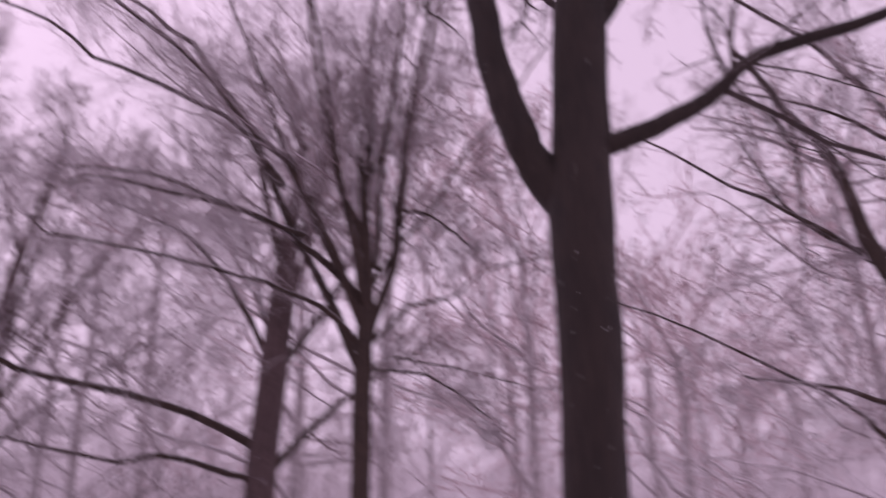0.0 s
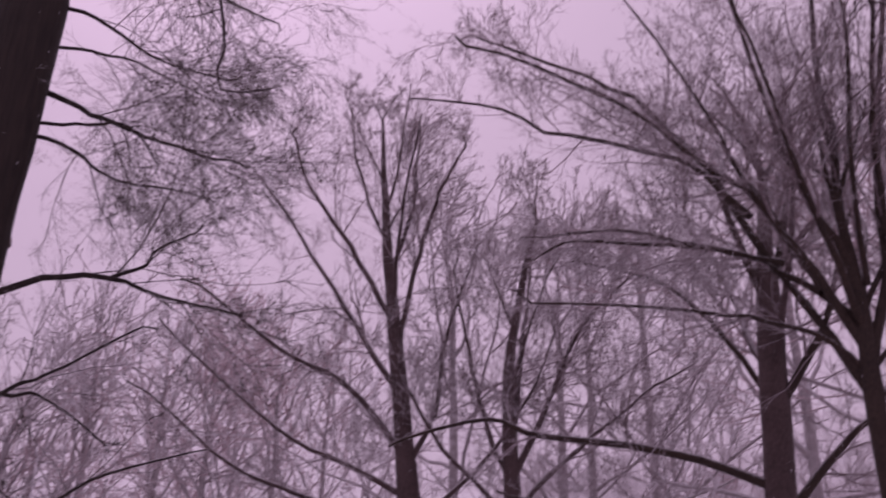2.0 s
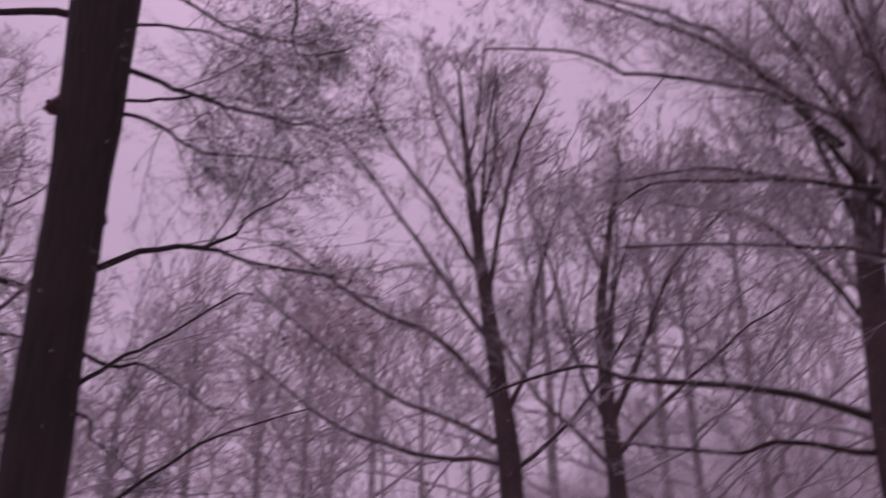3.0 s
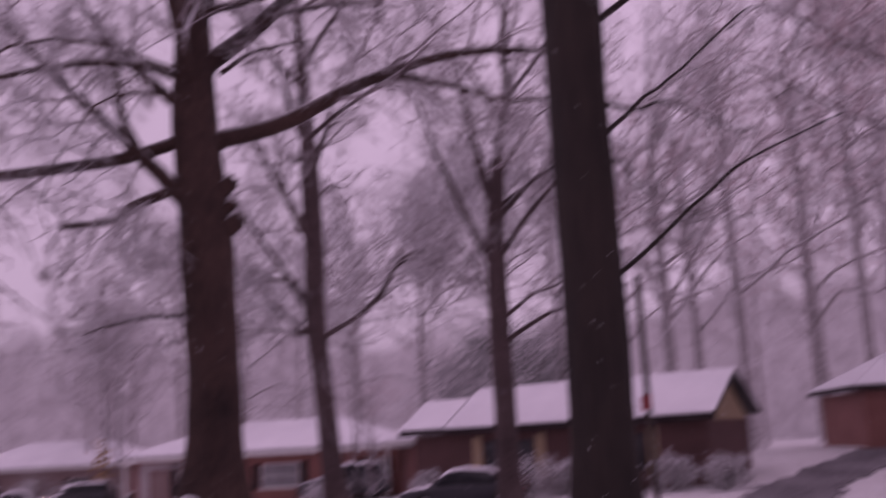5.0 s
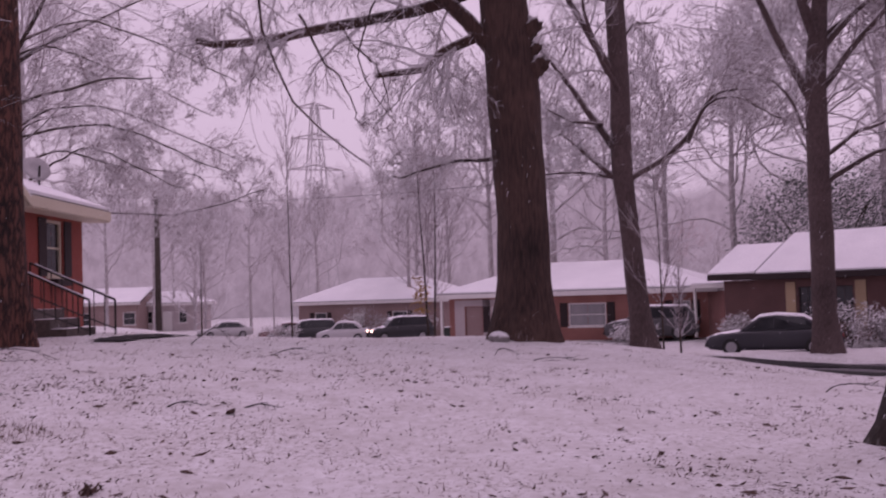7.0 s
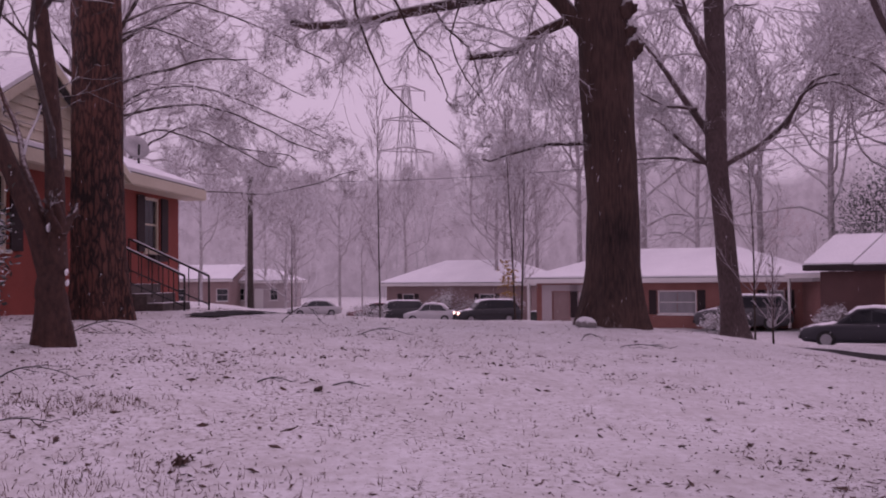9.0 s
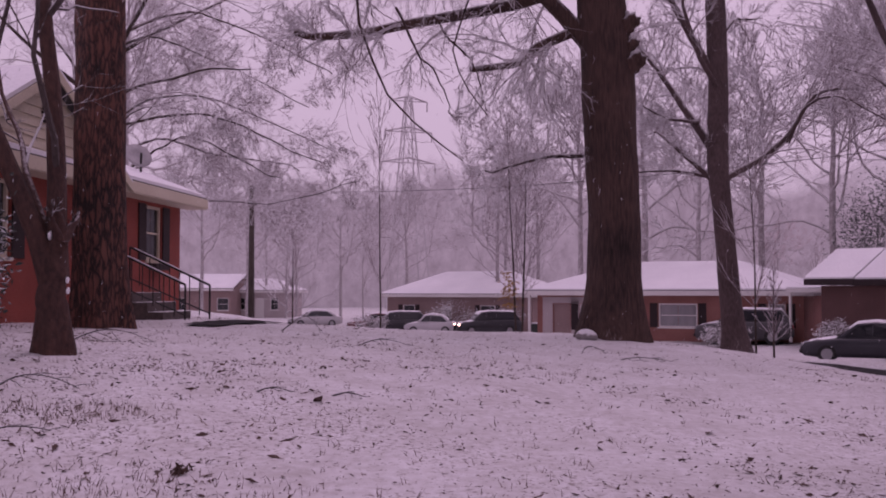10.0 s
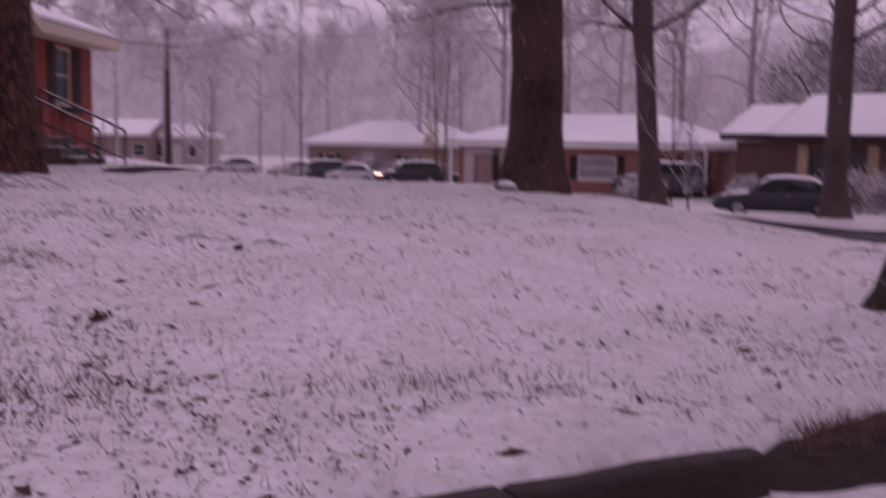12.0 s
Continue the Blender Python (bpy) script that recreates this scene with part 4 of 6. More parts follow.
stems = bare_tree("multi_stemmed_tree", (-4.36, 11.75), 2.15, 0.20, (
    (1.7, -21, 0, 5.6, 0.125, 0.25), (1.75, 2, 0.1, 6.0, 0.125, 0.0), (3.2, -30, 0.3, 4.0, 0.05, 0.5)),
    "small multi-stemmed tree with smooth brown bark and snow in its crotch", bark=STEMBARK, twig=TWIG, flare=1.25, counts=(5, 5, 3), lean=(0.03, 0))



def snow_lump(tree, place, size, label):
    """Snow lodged where stems part."""
    bm = bmesh.new()
    bmesh.ops.create_icosphere(bm, subdivisions=2, radius=size)
    for v in bm.verts:
        v.co *= 1 + 0.4 * noise.noise(v.co * 2 / size)
        v.co.x *= 0.7
        v.co.z *= 1.3
    ob = part("snow_lump", bm, SNOW, tree, label, smooth=True)
    ob.location = Vector(place) - tree.matrix_world.translation


snow_lump(stems, (-4.40, 11.68, 2.22), 0.04, "snow lodged in the crotch")
snow_lump(stems, (-4.20, 11.68, 1.72), 0.03, "snow lodged on the bark")
snow_lump(stems, (-4.185, 11.66, 1.6), 0.03, "snow lodged on the bark")


def sapling(at, height, label, leafy=0, stems_n=1, thick=0.03):
    """A thin whip with fine ascending side shoots."""
    x, y = at
    z = ground_at(x, y) - 0.03
    root = thing("sapling", pose(x, y, z), label, "young tree")
    for s in range(stems_n):
        st = np.array([[0.16 * s, 0.05 * s, 0.0]])
        p = sweep(st, np.array([[0.05 * s - 0.02, 0.02, 1.0]]), np.array([height * (1 - 0.15 * s)]), 14, 0.009, 0.1)
        r = thick * np.linspace(1, 0.15, 14)[None]
        mesh_object("stem", *tubes(p, r, 7), SMOOTH, root, smooth=True)
        p1, r1, l1 = offshoots(p, r, np.array([height]), 40, 0.2, 34, 0.26, 0.5, 6, 0.07, 0.5, 0.0085)
        p2, r2, l2 = offshoots(p1, r1, l1, 6, 0.2, 30, 0.45, 0.6, 4, 0.1, 0.3, 0.0065)
        mesh_object("twig_spray", *joined([tubes(p1, r1, 4), tubes(p2, r2, 3)]), HAZESNOWY, root)
    if leafy:
        n = leafy
        c = np.stack([RNG.normal(-0.18, 0.13, n), RNG.normal(0, 0.15, n), RNG.uniform(0.8, 1.75, n)], -1)
        tagged(mesh_object("foliage", *leaf_quads(c, 0.07), YELLOWLEAF, root, "ochre leaves still clinging"), kind="stuff")
    return root


def leaf_quads(c, size, flat=0.0):
    """Small folded leaves, each two quads, at the given places."""
    n = len(c)
    a = RNG.normal(0, 1, (n, 3))
    a[:, 2] *= 1 - flat
    size = np.broadcast_to(size, (n,))
    a = unit(a) * (size * RNG.uniform(0.5, 1.3, n))[:, None]
    b = RNG.normal(0, 1, (n, 3))
    b[:, 2] *= 1 - flat
    b = unit(np.cross(a, np.cross(b, a))) * (size * 0.45 * RNG.uniform(0.5, 1.2, n))[:, None]
    up = unit(np.cross(a, b)) * size[:, None] * 0.18
    v = np.stack([c - a, c + b * 0.9 + up, c + a, c - b * 0.9 + up, c - a * 0.1 - up * 0.3], 1).reshape(-1, 3)
    i = np.arange(n)[:, None] * 5
    f = np.concatenate([i + np.array([0, 4, 1]), i + np.array([4, 2, 1]), i + np.array([0, 3, 4]), i + np.array([4, 3, 2])])
    return v, f


sapling((-1.9, 31.9), 7.2, "tall thin sapling with ascending twigs on the snowy rise")
sapling((1.95, 27.9), 6.0, "twin-stemmed sapling with a few ochre leaves", leafy=150, stems_n=2)
sapling((7.75, 25.9), 5.8, "thin whip of a sapling beside the verge", thick=0.028)
sapling((8.1, 25.6), 2.2, "short leaning sapling beside the verge", thick=0.03)
sapling((-6.4, 44.5), 4.6, "small bare sapling in the yard beyond", thick=0.04)

# ---- trees beyond the houses and the wood ----
def far_tree_limbs(low, top, n, reach):
    return tuple((low + (top - low) * (j + 0.5) / n, RNG.uniform(28, 62) * (1 if j % 2 else -1) * (1.1 - 0.5 * j / n), RNG.uniform(-0.9, 0.9),
                  reach * (1.1 - 0.5 * j / n), 0.065 - 0.02 * j / n, 0.6) for j in range(n))


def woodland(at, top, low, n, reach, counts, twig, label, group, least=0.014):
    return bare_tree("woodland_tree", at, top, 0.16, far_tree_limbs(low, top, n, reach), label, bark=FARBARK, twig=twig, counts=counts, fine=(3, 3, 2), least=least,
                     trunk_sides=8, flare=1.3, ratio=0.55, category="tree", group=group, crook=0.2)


patterns = [woodland((46 + 5.0 * j, 26 - 9.0 * j), 10 + j % 3 * 1.2, 3.8 + j % 2, 9, 7.6 - 0.3 * j, (6, 5, 3), REDWOOD if j % 2 else HAZEWOOD, "bare woodland tree with reddish budding twigs, paled by painted haze" if j % 2 else "distant snowy woodland tree, paled by painted haze", "trees of the wood") for j in range(5)]
veils = [woodland(((90 - 28 * j) * math.sin(a), (90 - 28 * j) * math.cos(a)), 9.0 + j, 3.2, 10, 7.0, (9, 7, 5), FROSTHAZE, "bare yard tree of snowy twigs paled by painted haze beyond the houses", "trees beyond the houses") for j, a in enumerate((0.06, 0.24))]
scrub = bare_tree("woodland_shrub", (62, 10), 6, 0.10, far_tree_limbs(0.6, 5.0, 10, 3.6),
    "snowy thicket of bare stems in the distance, paled by painted haze", bark=FARBARK, twig=HAZEWOOD, counts=(6, 4, 3), fine=(3, 3, 2), least=0.015, trunk_sides=6, ratio=0.6, category="shrub", group="thicket of the wood")


def plant(kind, x, y, size):
    s = copy_thing(kind, pose(x, y, ground_at(x, y) - 0.1, 0, 0, RNG.uniform(0, 360)))
    s.scale = (size, size, size * RNG.uniform(0.92, 1.1))


for j in range(19):      # the wood past the near trees
    az, dist = radians(31 + 82 * ((j * 0.618) % 1)), RNG.uniform(40, 74)
    if az < radians(48):
        dist += 26
    plant(patterns[j % 5], dist * math.sin(az), dist * math.cos(az), RNG.uniform(1.5, 2.0))
for j in range(6):      # the near edge of the wood
    az, dist = radians(58 + 56 * ((j * 0.618 + 0.1) % 1)), RNG.uniform(43, 53)
    plant(patterns[(j + 2) % 5], dist * math.sin(az), dist * math.cos(az), RNG.uniform(1.7, 2.1))
for j in range(7):
    az, dist = radians(34 + 16 * ((j * 0.618) % 1)), RNG.uniform(60, 74)
    plant(patterns[j % 5], dist * math.sin(az), dist * math.cos(az), RNG.uniform(1.7, 2.1))
for j in range(6):      # behind the houses across the street
    az, dist = radians(-27 + 58 * ((j * 0.618 + 0.3) % 1)), RNG.uniform(96, 150)
    gap = abs(math.degrees(az) + 4.5) < 3.2
    plant(patterns[(j * 2) % 5], dist * math.sin(az), dist * math.cos(az), 0.6 if gap else RNG.uniform(0.8, 1.15))
for az, dist, size in ((7.5, 66, 1.2), (11.0, 68.5, 1.45), (17.0, 72, 1.5), (20.5, 66.5, 1.4), (-13.0, 72, 0.8), (-8.0, 92, 0.75), (-17, 58.5, 1.3), (3.0, 84, 1.1), (24.5, 70, 1.6), (28, 66, 1.7), (-20, 78, 1.0), (-5.6, 98, 0.9), (-10.6, 82, 0.85), (-2.0, 104, 1.0), (5.2, 92, 1.15)):
    plant(veils[int(dist * 2) % 2], dist * math.sin(radians(az)), dist * math.cos(radians(az)), size)
for j in range(6):
    az, dist = radians(-26 + 74 * ((j * 0.618) % 1)), RNG.uniform(105, 130)
    plant(scrub, dist * math.sin(az), dist * math.cos(az), RNG.uniform(0.9, 1.7))


# ---- houses ----
def pierced(length, height, thick, holes):
    """A wall along x with openings (x0, x1, z0, z1) right through it."""
    bm, x = bmesh.new(), 0.0
    for x0, x1, z0, z1 in sorted(holes):
        if x0 > x:
            box(bm, (x, 0, 0), (x0, thick, height))
        if z0 > 0:
            box(bm, (x0, 0, 0), (x1, thick, z0))
        if z1 < height:
            box(bm, (x0, 0, z1), (x1, thick, height))
        x = x1
    box(bm, (x, 0, 0), (length, thick, height))
    bmesh.ops.remove_doubles(bm, verts=bm.verts, dist=1e-4)
    return bm


def fit_window(house, x0, x1, z0, z1, shutter=None, trim=None, turn=None, panes=2, glass=None):
    """A sash window in an opening, with frame, glass, sill and shutters."""
    trim = trim or WHITE
    m = turn or Matrix()
    w = part("window_frame", boxes(((x0, 0.03, z0), (x0 + 0.06, 0.12, z1)), ((x1 - 0.06, 0.03, z0), (x1, 0.12, z1)),
                            ((x0 + 0.06, 0.03, z1 - 0.06), (x1 - 0.06, 0.12, z1)), ((x0 + 0.06, 0.03, z0), (x1 - 0.06, 0.12, z0 + 0.06)),
                            ((x0 + 0.06, 0.05, (z0 + z1) / 2 - 0.02), (x1 - 0.06, 0.1, (z0 + z1) / 2 + 0.02))), trim, house)
    w.matrix_local = m
    for k in range(panes):
        a, b = x0 + 0.06 + (x1 - x0 - 0.12) * k / panes, x0 + 0.06 + (x1 - x0 - 0.12) * (k + 1) / panes
        g = part("pane", boxes(((a + 0.012, 0.075, z0 + 0.06), (b - 0.012, 0.083, z1 - 0.06))), glass or GLASS, w)
    part("sill", boxes(((x0 - 0.06, -0.05, z0 - 0.07), (x1 + 0.06, 0.1, z0 - 0.003)), bevel=0.01), trim, w)
    if shutter:
        for a in (x0 - 0.44, x1 + 0.05):
            bm = boxes(((a, -0.035, z0 - 0.02), (a + 0.39, -0.004, z1 + 0.02)), bevel=0.006)
            s = part("shutter", bm, shutter, house)
            s.matrix_local = m


def slab(corners, thick, name, mat, house, label=""):
    """A flat slab with the given upper corners."""
    bm = bmesh.new()
    top = [bm.verts.new(c) for c in corners]
    low = [bm.verts.new((c[0], c[1], c[2] - thick)) for c in corners]
    bm.faces.new(top)
    bm.faces.new(low[::-1])
    for k in range(len(top)):
        bm.faces.new((top[k - 1], low[k - 1], low[k], top[k]))
    bmesh.ops.recalc_face_normals(bm, faces=bm.faces)
    return part(name, bm, mat, house, label)


def roof(house, w, d, eave, rise, over=0.5, hip_left=0.0, hip_right=0.0, x0=0.0, fascia=None):
    """Roof slopes with snow on them; a hip of 0 makes a gable end."""
    a, b, f, k = x0 - over, w + over, -over, d + over
    m, z, t = d / 2, eave, eave + rise
    la, rb = (a + hip_left if hip_left else a), (b - hip_right if hip_right else b)
    faces = [[(a, f, z), (b, f, z), (rb, m, t), (la, m, t)], [(b, k, z), (a, k, z), (la, m, t), (rb, m, t)]]
    if hip_left:
        faces.append([(a, k, z), (a, f, z), (la, m, t)])
    if hip_right:
        faces.append([(b, f, z), (b, k, z), (rb, m, t)])
    for c in faces:
        slab(c, 0.10, "roof_slope", SHINGLE, house)
        mid_c = [sum(q[j] for q in c) / len(c) for j in range(3)]
        lay = [tuple(q[j] + (mid_c[j] - q[j]) * 0.006 for j in range(2)) + (q[2] + 0.075,) for q in c]
        slab(lay, 0.072, "roof_snow", SNOW, house, "smooth blanket of snow")
    fascia = fascia or WHITE
    part("fascia", boxes(((a, f - 0.03, z - 0.25), (b, f - 0.003, z - 0.03))), fascia, house)
    part("soffit", boxes(((a, f, z - 0.27), (b, 0.0, z - 0.251))), fascia, house)
    for hip, ex, out in ((hip_left, a, -1), (hip_right, b, 1)):
        if hip:
            lo, hi = sorted((ex + out * 0.003, ex + out * 0.03))
            part("fascia", boxes(((lo, f, z - 0.25), (hi, k, z - 0.03))), fascia, house)


def gable_wall(house, x, d, eave, rise, mat, out=1):
    """A triangular gable closing a roof end."""
    bm = bmesh.new()
    for s in (0, 0.12):
        for c in ((x - s * out, 0, eave - 0.27), (x - s * out, d, eave - 0.27), (x - s * out, d / 2, eave + rise - 0.12)):
            bm.verts.new(c)
    bm.verts.ensure_lookup_table()
    v = bm.verts
    for q in ((0, 1, 2), (5, 4, 3), (0, 3, 4, 1), (1, 4, 5, 2), (2, 5, 3, 0)):
        bm.faces.new([v[i] for i in q])
    bmesh.ops.recalc_face_normals(bm, faces=bm.faces)
    part("gable", bm, mat, house)


def house_at(name, label, x, y, z, turn, w, d, eave, rise, wall_mat, holes, hip=(0, 0), shutter=None, trim=None, gable_mat=None, over=0.5, glass=None, door=None):
    h = thing(name, pose(x, y, z, 0, 0, turn), label, "house")
    part("front_wall", pierced(w, eave - 0.27, 0.2, holes), wall_mat, h)
    part("back_wall", boxes(((0, d - 0.2, 0), (w, d, eave - 0.27))), wall_mat, h)
    part("side_wall", boxes(((0, 0.2, 0), (0.2, d - 0.2, eave - 0.27))), wall_mat, h)
    part("side_wall", boxes(((w - 0.2, 0.2, 0), (w, d - 0.2, eave - 0.27))), wall_mat, h)
    for x0, x1, z0, z1 in holes:
        if z0 > 0.3:
            fit_window(h, x0, x1, z0, z1, shutter, trim, glass=glass)
        else:
            part("door", boxes(((x0, 0.06, z0), (x1, 0.11, z1)), ((x0 + 0.15, 0.045, 0.3), (x1 - 0.15, 0.059, 0.9)), ((x0 + 0.15, 0.045, 1.1), (x1 - 0.15, 0.059, 1.8))), door or trim or WHITE, h)
    roof(h, w, d, eave, rise, over, *hip, fascia=trim)
    for end, hp, out in ((0.0, hip[0], -1), (w, hip[1], 1)):
        if not hp:
            gable_wall(h, end, d, eave, rise, gable_mat or wall_mat, out=out)
    return h


TURN = math.degrees(math.atan2(STREET.y, STREET.x))
ranch = house_at("brick_ranch_house", "low red-brick ranch house with a snow-covered hip roof and porch", 4.9, 54.2, -1.12, TURN, 13.2, 8.4, 2.75, 1.45, DULLBRICK,
    ((0.9, 1.8, 0, 2.05), (2.3, 3.2, 0.75, 2.05), (6.4, 8.3, 0.95, 2.1), (11.6, 12.4, 1.0, 2.1)), hip=(4.2, 4.2), shutter=SHUTTER, glass=CURTAIN, door=HAZEBRICK)
part("porch_wall", boxes(((0.3, -0.03, 0.05), (0.85, -0.004, 2.4)), ((1.85, -0.03, 0.05), (2.28, -0.004, 2.4)), ((3.22, -0.03, 0.05), (3.6, -0.004, 2.4)), ((2.28, -0.03, 0.05), (3.22, -0.004, 0.7)), ((0.85, -0.03, 2.08), (3.22, -0.004, 2.4))), PALEWALL, ranch, "pale painted porch wall")
for px in (-0.35, 3.75):
    part("porch_post", boxes(((px, -0.45, 0), (px + 0.13, -0.32, 2.48)), bevel=0.01), WHITE, ranch)
low_house = house_at("brick_ranch_house", "dark brick ranch house with tan panels and a snowy gabled roof", 17.77, 43.28, -0.72, -52.7, 11.15, 5.8, 2.8, 1.74, DARKBRICK,
    ((1.2, 2.0, 0.8, 2.2), (2.8, 3.6, 0.8, 2.2), (6.4, 7.35, 0, 2.1), (7.6, 8.55, 0.8, 2.2)), trim=SHUTTER, gable_mat=TANBOARD)
for px in (0.65, 3.7, 5.85, 8.65):
    part("tan_panel", boxes(((px, -0.05, 0.5), (px + 0.45, -0.004, 2.4)), bevel=0.01), TANBOARD, low_house, "tan vertical panel")
# a lower wing continues its front slope
part("wing_wall", boxes(((-2.35, 0.0, 0.0), (-0.004, 0.2, 2.53)), ((-2.35, 0.2, 0.0), (-2.15, 4.0, 2.53)), ((-2.15, 3.8, 0.0), (-0.004, 4.0, 2.53))), DARKBRICK, low_house)
roof(low_house, -1.01, 4.0, 2.83, 1.28, 0.5, 0, 0, x0=-2.35, fascia=SHUTTER)
gable_wall(low_house, -2.35, 4.0, 2.83, 1.28, DARKBRICK, out=-1)
part("carport_roof", boxes(((-4.55, 0.6, 2.25), (-2.37, 4.6, 2.42))), WHITE, low_house, "flat white carport roof")
part("carport_snow", boxes(((-4.53, 0.62, 2.424), (-2.39, 4.58, 2.5)), bevel=0.03), SNOW, low_house)
for py in (0.7, 4.4):
    part("carport_post", boxes(((-4.45, py, 0), (-4.35, py + 0.1, 2.25))), WHITE, low_house)
house_at("hillside_house", "dark house on rising ground with a snowy roof", 35.6, 37.8, 0.1, TURN, 12, 8, 2.9, 1.6, DULLBRICK, ((2, 3.4, 0.9, 2.2), (6, 7, 0, 2.1), (9, 10.4, 0.9, 2.2)), hip=(3, 3), trim=SHUTTER)
house_at("distant_house", "distant brick house with a snow-covered hip roof", -4.6, 86.5, -1.75, TURN, 13, 8, 3.1, 1.8, HAZEBRICK, ((1.5, 2.6, 0.9, 2.2), (5, 6, 0, 2.1), (8.5, 9.8, 0.9, 2.2)), hip=(4, 4), shutter=SHUTTER)
house_at("distant_house", "distant brick house glimpsed past the pole, paled by painted haze", -23.2, 112, -1.35, TURN + 18, 6.5, 6, 3.0, 1.2, PALEWALL, ((1.0, 2.1, 0.9, 2.2), (3.2, 4.2, 0, 2.1), (4.9, 5.8, 0.9, 2.2)), hip=(2.4, 2.4))
house_at("distant_house", "distant brick house beside the white one", -29.5, 110, -1.35, TURN + 18, 7.5, 7, 3.2, 1.5, HAZEBRICK, ((1.5, 2.6, 0.9, 2.2), (6.0, 7.3, 0.9, 2.2)))

# the brick house close by: its long wall faces the lawn; local x runs along that wall, away from the path
BASE = 0.85
brick_house = thing("brick_house", pose(-7.8, 10.2, BASE, 0, 0, 83.5), "red-brick house with cream gable, dark shutters and snowy roof", "house")
FLIP = Matrix.Scale(-1, 4, (0, 1, 0))
LONG, EAVES = 14.35, 2.95
holes = ((1.5, 2.5, 1.3, 2.55), (5.75, 6.75, 1.3, 2.55), (9.55, 10.45, 0.72, 2.65), (12.35, 13.2, 1.42, 2.6))
# walls: thickness runs into the house (local +y)
part("front_wall", pierced(LONG, EAVES - 0.2, 0.22, holes), BRICK, brick_house)
part("back_wall", boxes(((0, 8.0, 0), (LONG, 8.22, EAVES - 0.2))), BRICK, brick_house)
part("side_wall", boxes(((0, 0.22, 0), (0.22, 8.0, EAVES - 0.2))), BRICK, brick_house)
part("side_wall", boxes(((LONG - 0.22, 0.22, 0), (LONG, 8.0, EAVES - 0.2))), BRICK, brick_house)
for x0, x1, z0, z1 in holes:
    if z0 > 1:
        fit_window(brick_house, x0, x1, z0, z1, SHUTTER, CREAM)
part("door", boxes(((9.55, 0.08, 0.72), (10.45, 0.13, 2.65)), ((9.7, 0.065, 0.95), (10.3, 0.079, 1.6)), ((9.7, 0.065, 1.75), (10.3, 0.079, 2.4))), SHUTTER, brick_house, "dark panelled front door")
part("shutter", boxes(((9.1, -0.035, 0.75), (9.5, -0.004, 2.6)), bevel=0.006), SHUTTER, brick_house)
part("window_box", boxes(((12.4, -0.22, 1.2), (13.15, -0.055, 1.34)), bevel=0.015), SHUTTER, brick_house)
roof(brick_house, LONG, 8.22, EAVES, 1.9, 0.48, 0, 4.4, fascia=CREAM)
gable_wall(brick_house, 0, 8.22, EAVES, 1.9, CREAM, out=-1)
# cream boarded gable over the wall, with its own little roof
GL, GR, GT = 4.5, 9.9, 1.5
gm = (GL + GR) / 2
for q in range(10):
    z0 = EAVES - 0.2 + q * 0.17
    ins = (GR - GL) / 2 * (z0 - EAVES + 0.2) / (GT + 0.15)
    if GR - GL - 2 * ins > 0.4:
        bm = boxes(((GL + ins, -0.34, z0), (GR - ins, -0.31, z0 + 0.166)))
        bmesh.ops.rotate(bm, verts=bm.verts, cent=(gm, -0.32, z0 + 0.17), matrix=Matrix.Rotation(radians(-9), 3, "X"))
        part("siding_board", bm, CREAM, brick_house)
part("gable_backing", boxes(((GL + 0.1, -0.30, EAVES - 0.2), (GR - 0.1, -0.004, EAVES - 0.13))), CREAM, brick_house)
part("gable_vent", boxes(*[((gm - 0.13, -0.40, EAVES + 0.6 + 0.07 * q), (gm + 0.13, -0.35, EAVES + 0.64 + 0.07 * q)) for q in range(5)]), SHUTTER, brick_house, "louvred gable vent")
for s in (-1, 1):
    edge = gm + s * (gm - GL + 0.45)
    c = [(edge, -0.55, EAVES - 0.12), (gm, -0.55, EAVES + GT), (gm, 3.6, EAVES + GT), (edge, 3.6, EAVES - 0.12)]
    slab(c, 0.10, "gable_roof", SHINGLE, brick_house)
    slab([(q[0], q[1], q[2] + 0.078) for q in c], 0.074, "roof_snow", SNOW, brick_house, "blanket of snow on the gable")
    slab([(edge, -0.58, EAVES - 0.13), (gm, -0.58, EAVES + GT - 0.01), (gm, -0.553, EAVES + GT - 0.01), (edge, -0.553, EAVES - 0.13)], 0.16, "rake_board", CREAM, brick_house)
# steps with iron railings
SX0, SX1 = 9.3, 10.75
for q in range(4):
    top = 0.72 - 0.18 * q
    part("step", boxes(((SX0, -1.0 - 0.3 * q, -0.1), (SX1, (-0.70 - 0.3 * q) if q else -0.004, top)), bevel=0.012), STEPSTONE, brick_house, "dark snow-dusted step")
for sx in (SX0 + 0.05, SX1 - 0.05):
    for dz in (0.0, -0.62):
        part("handrail", rod((sx, -0.35, 1.62 + dz), (sx, -2.0, 0.86 + dz * 0.9), 0.022 if dz == 0 else 0.014), IRON, brick_house)
        if dz == 0:
            part("rail_snow", rod((sx, -0.45, 1.60), (sx, -1.95, 0.909), 0.012, 6), SNOW, brick_house, "thin line of snow along the rail")
    for q in range(9):
        yy = -0.35 - 1.65 * q / 8
        topz = 1.62 - 0.76 * q / 8
        part("baluster", rod((sx, yy, topz - (0.95 if q == 8 else 0.68)), (sx, yy, topz), 0.02 if q in (0, 8) else 0.011, 6), IRON, brick_house)

dish = thing("satellite_dish", pose(-6.75, 23.2, 4.25), "small grey satellite dish on the eave", "satellite dish")
bm = bmesh.new()
bmesh.ops.create_uvsphere(bm, u_segments=20, v_segments=12, radius=0.62)
bmesh.ops.delete(bm, geom=[v for v in bm.verts if v.co.z > -0.46], context="VERTS")
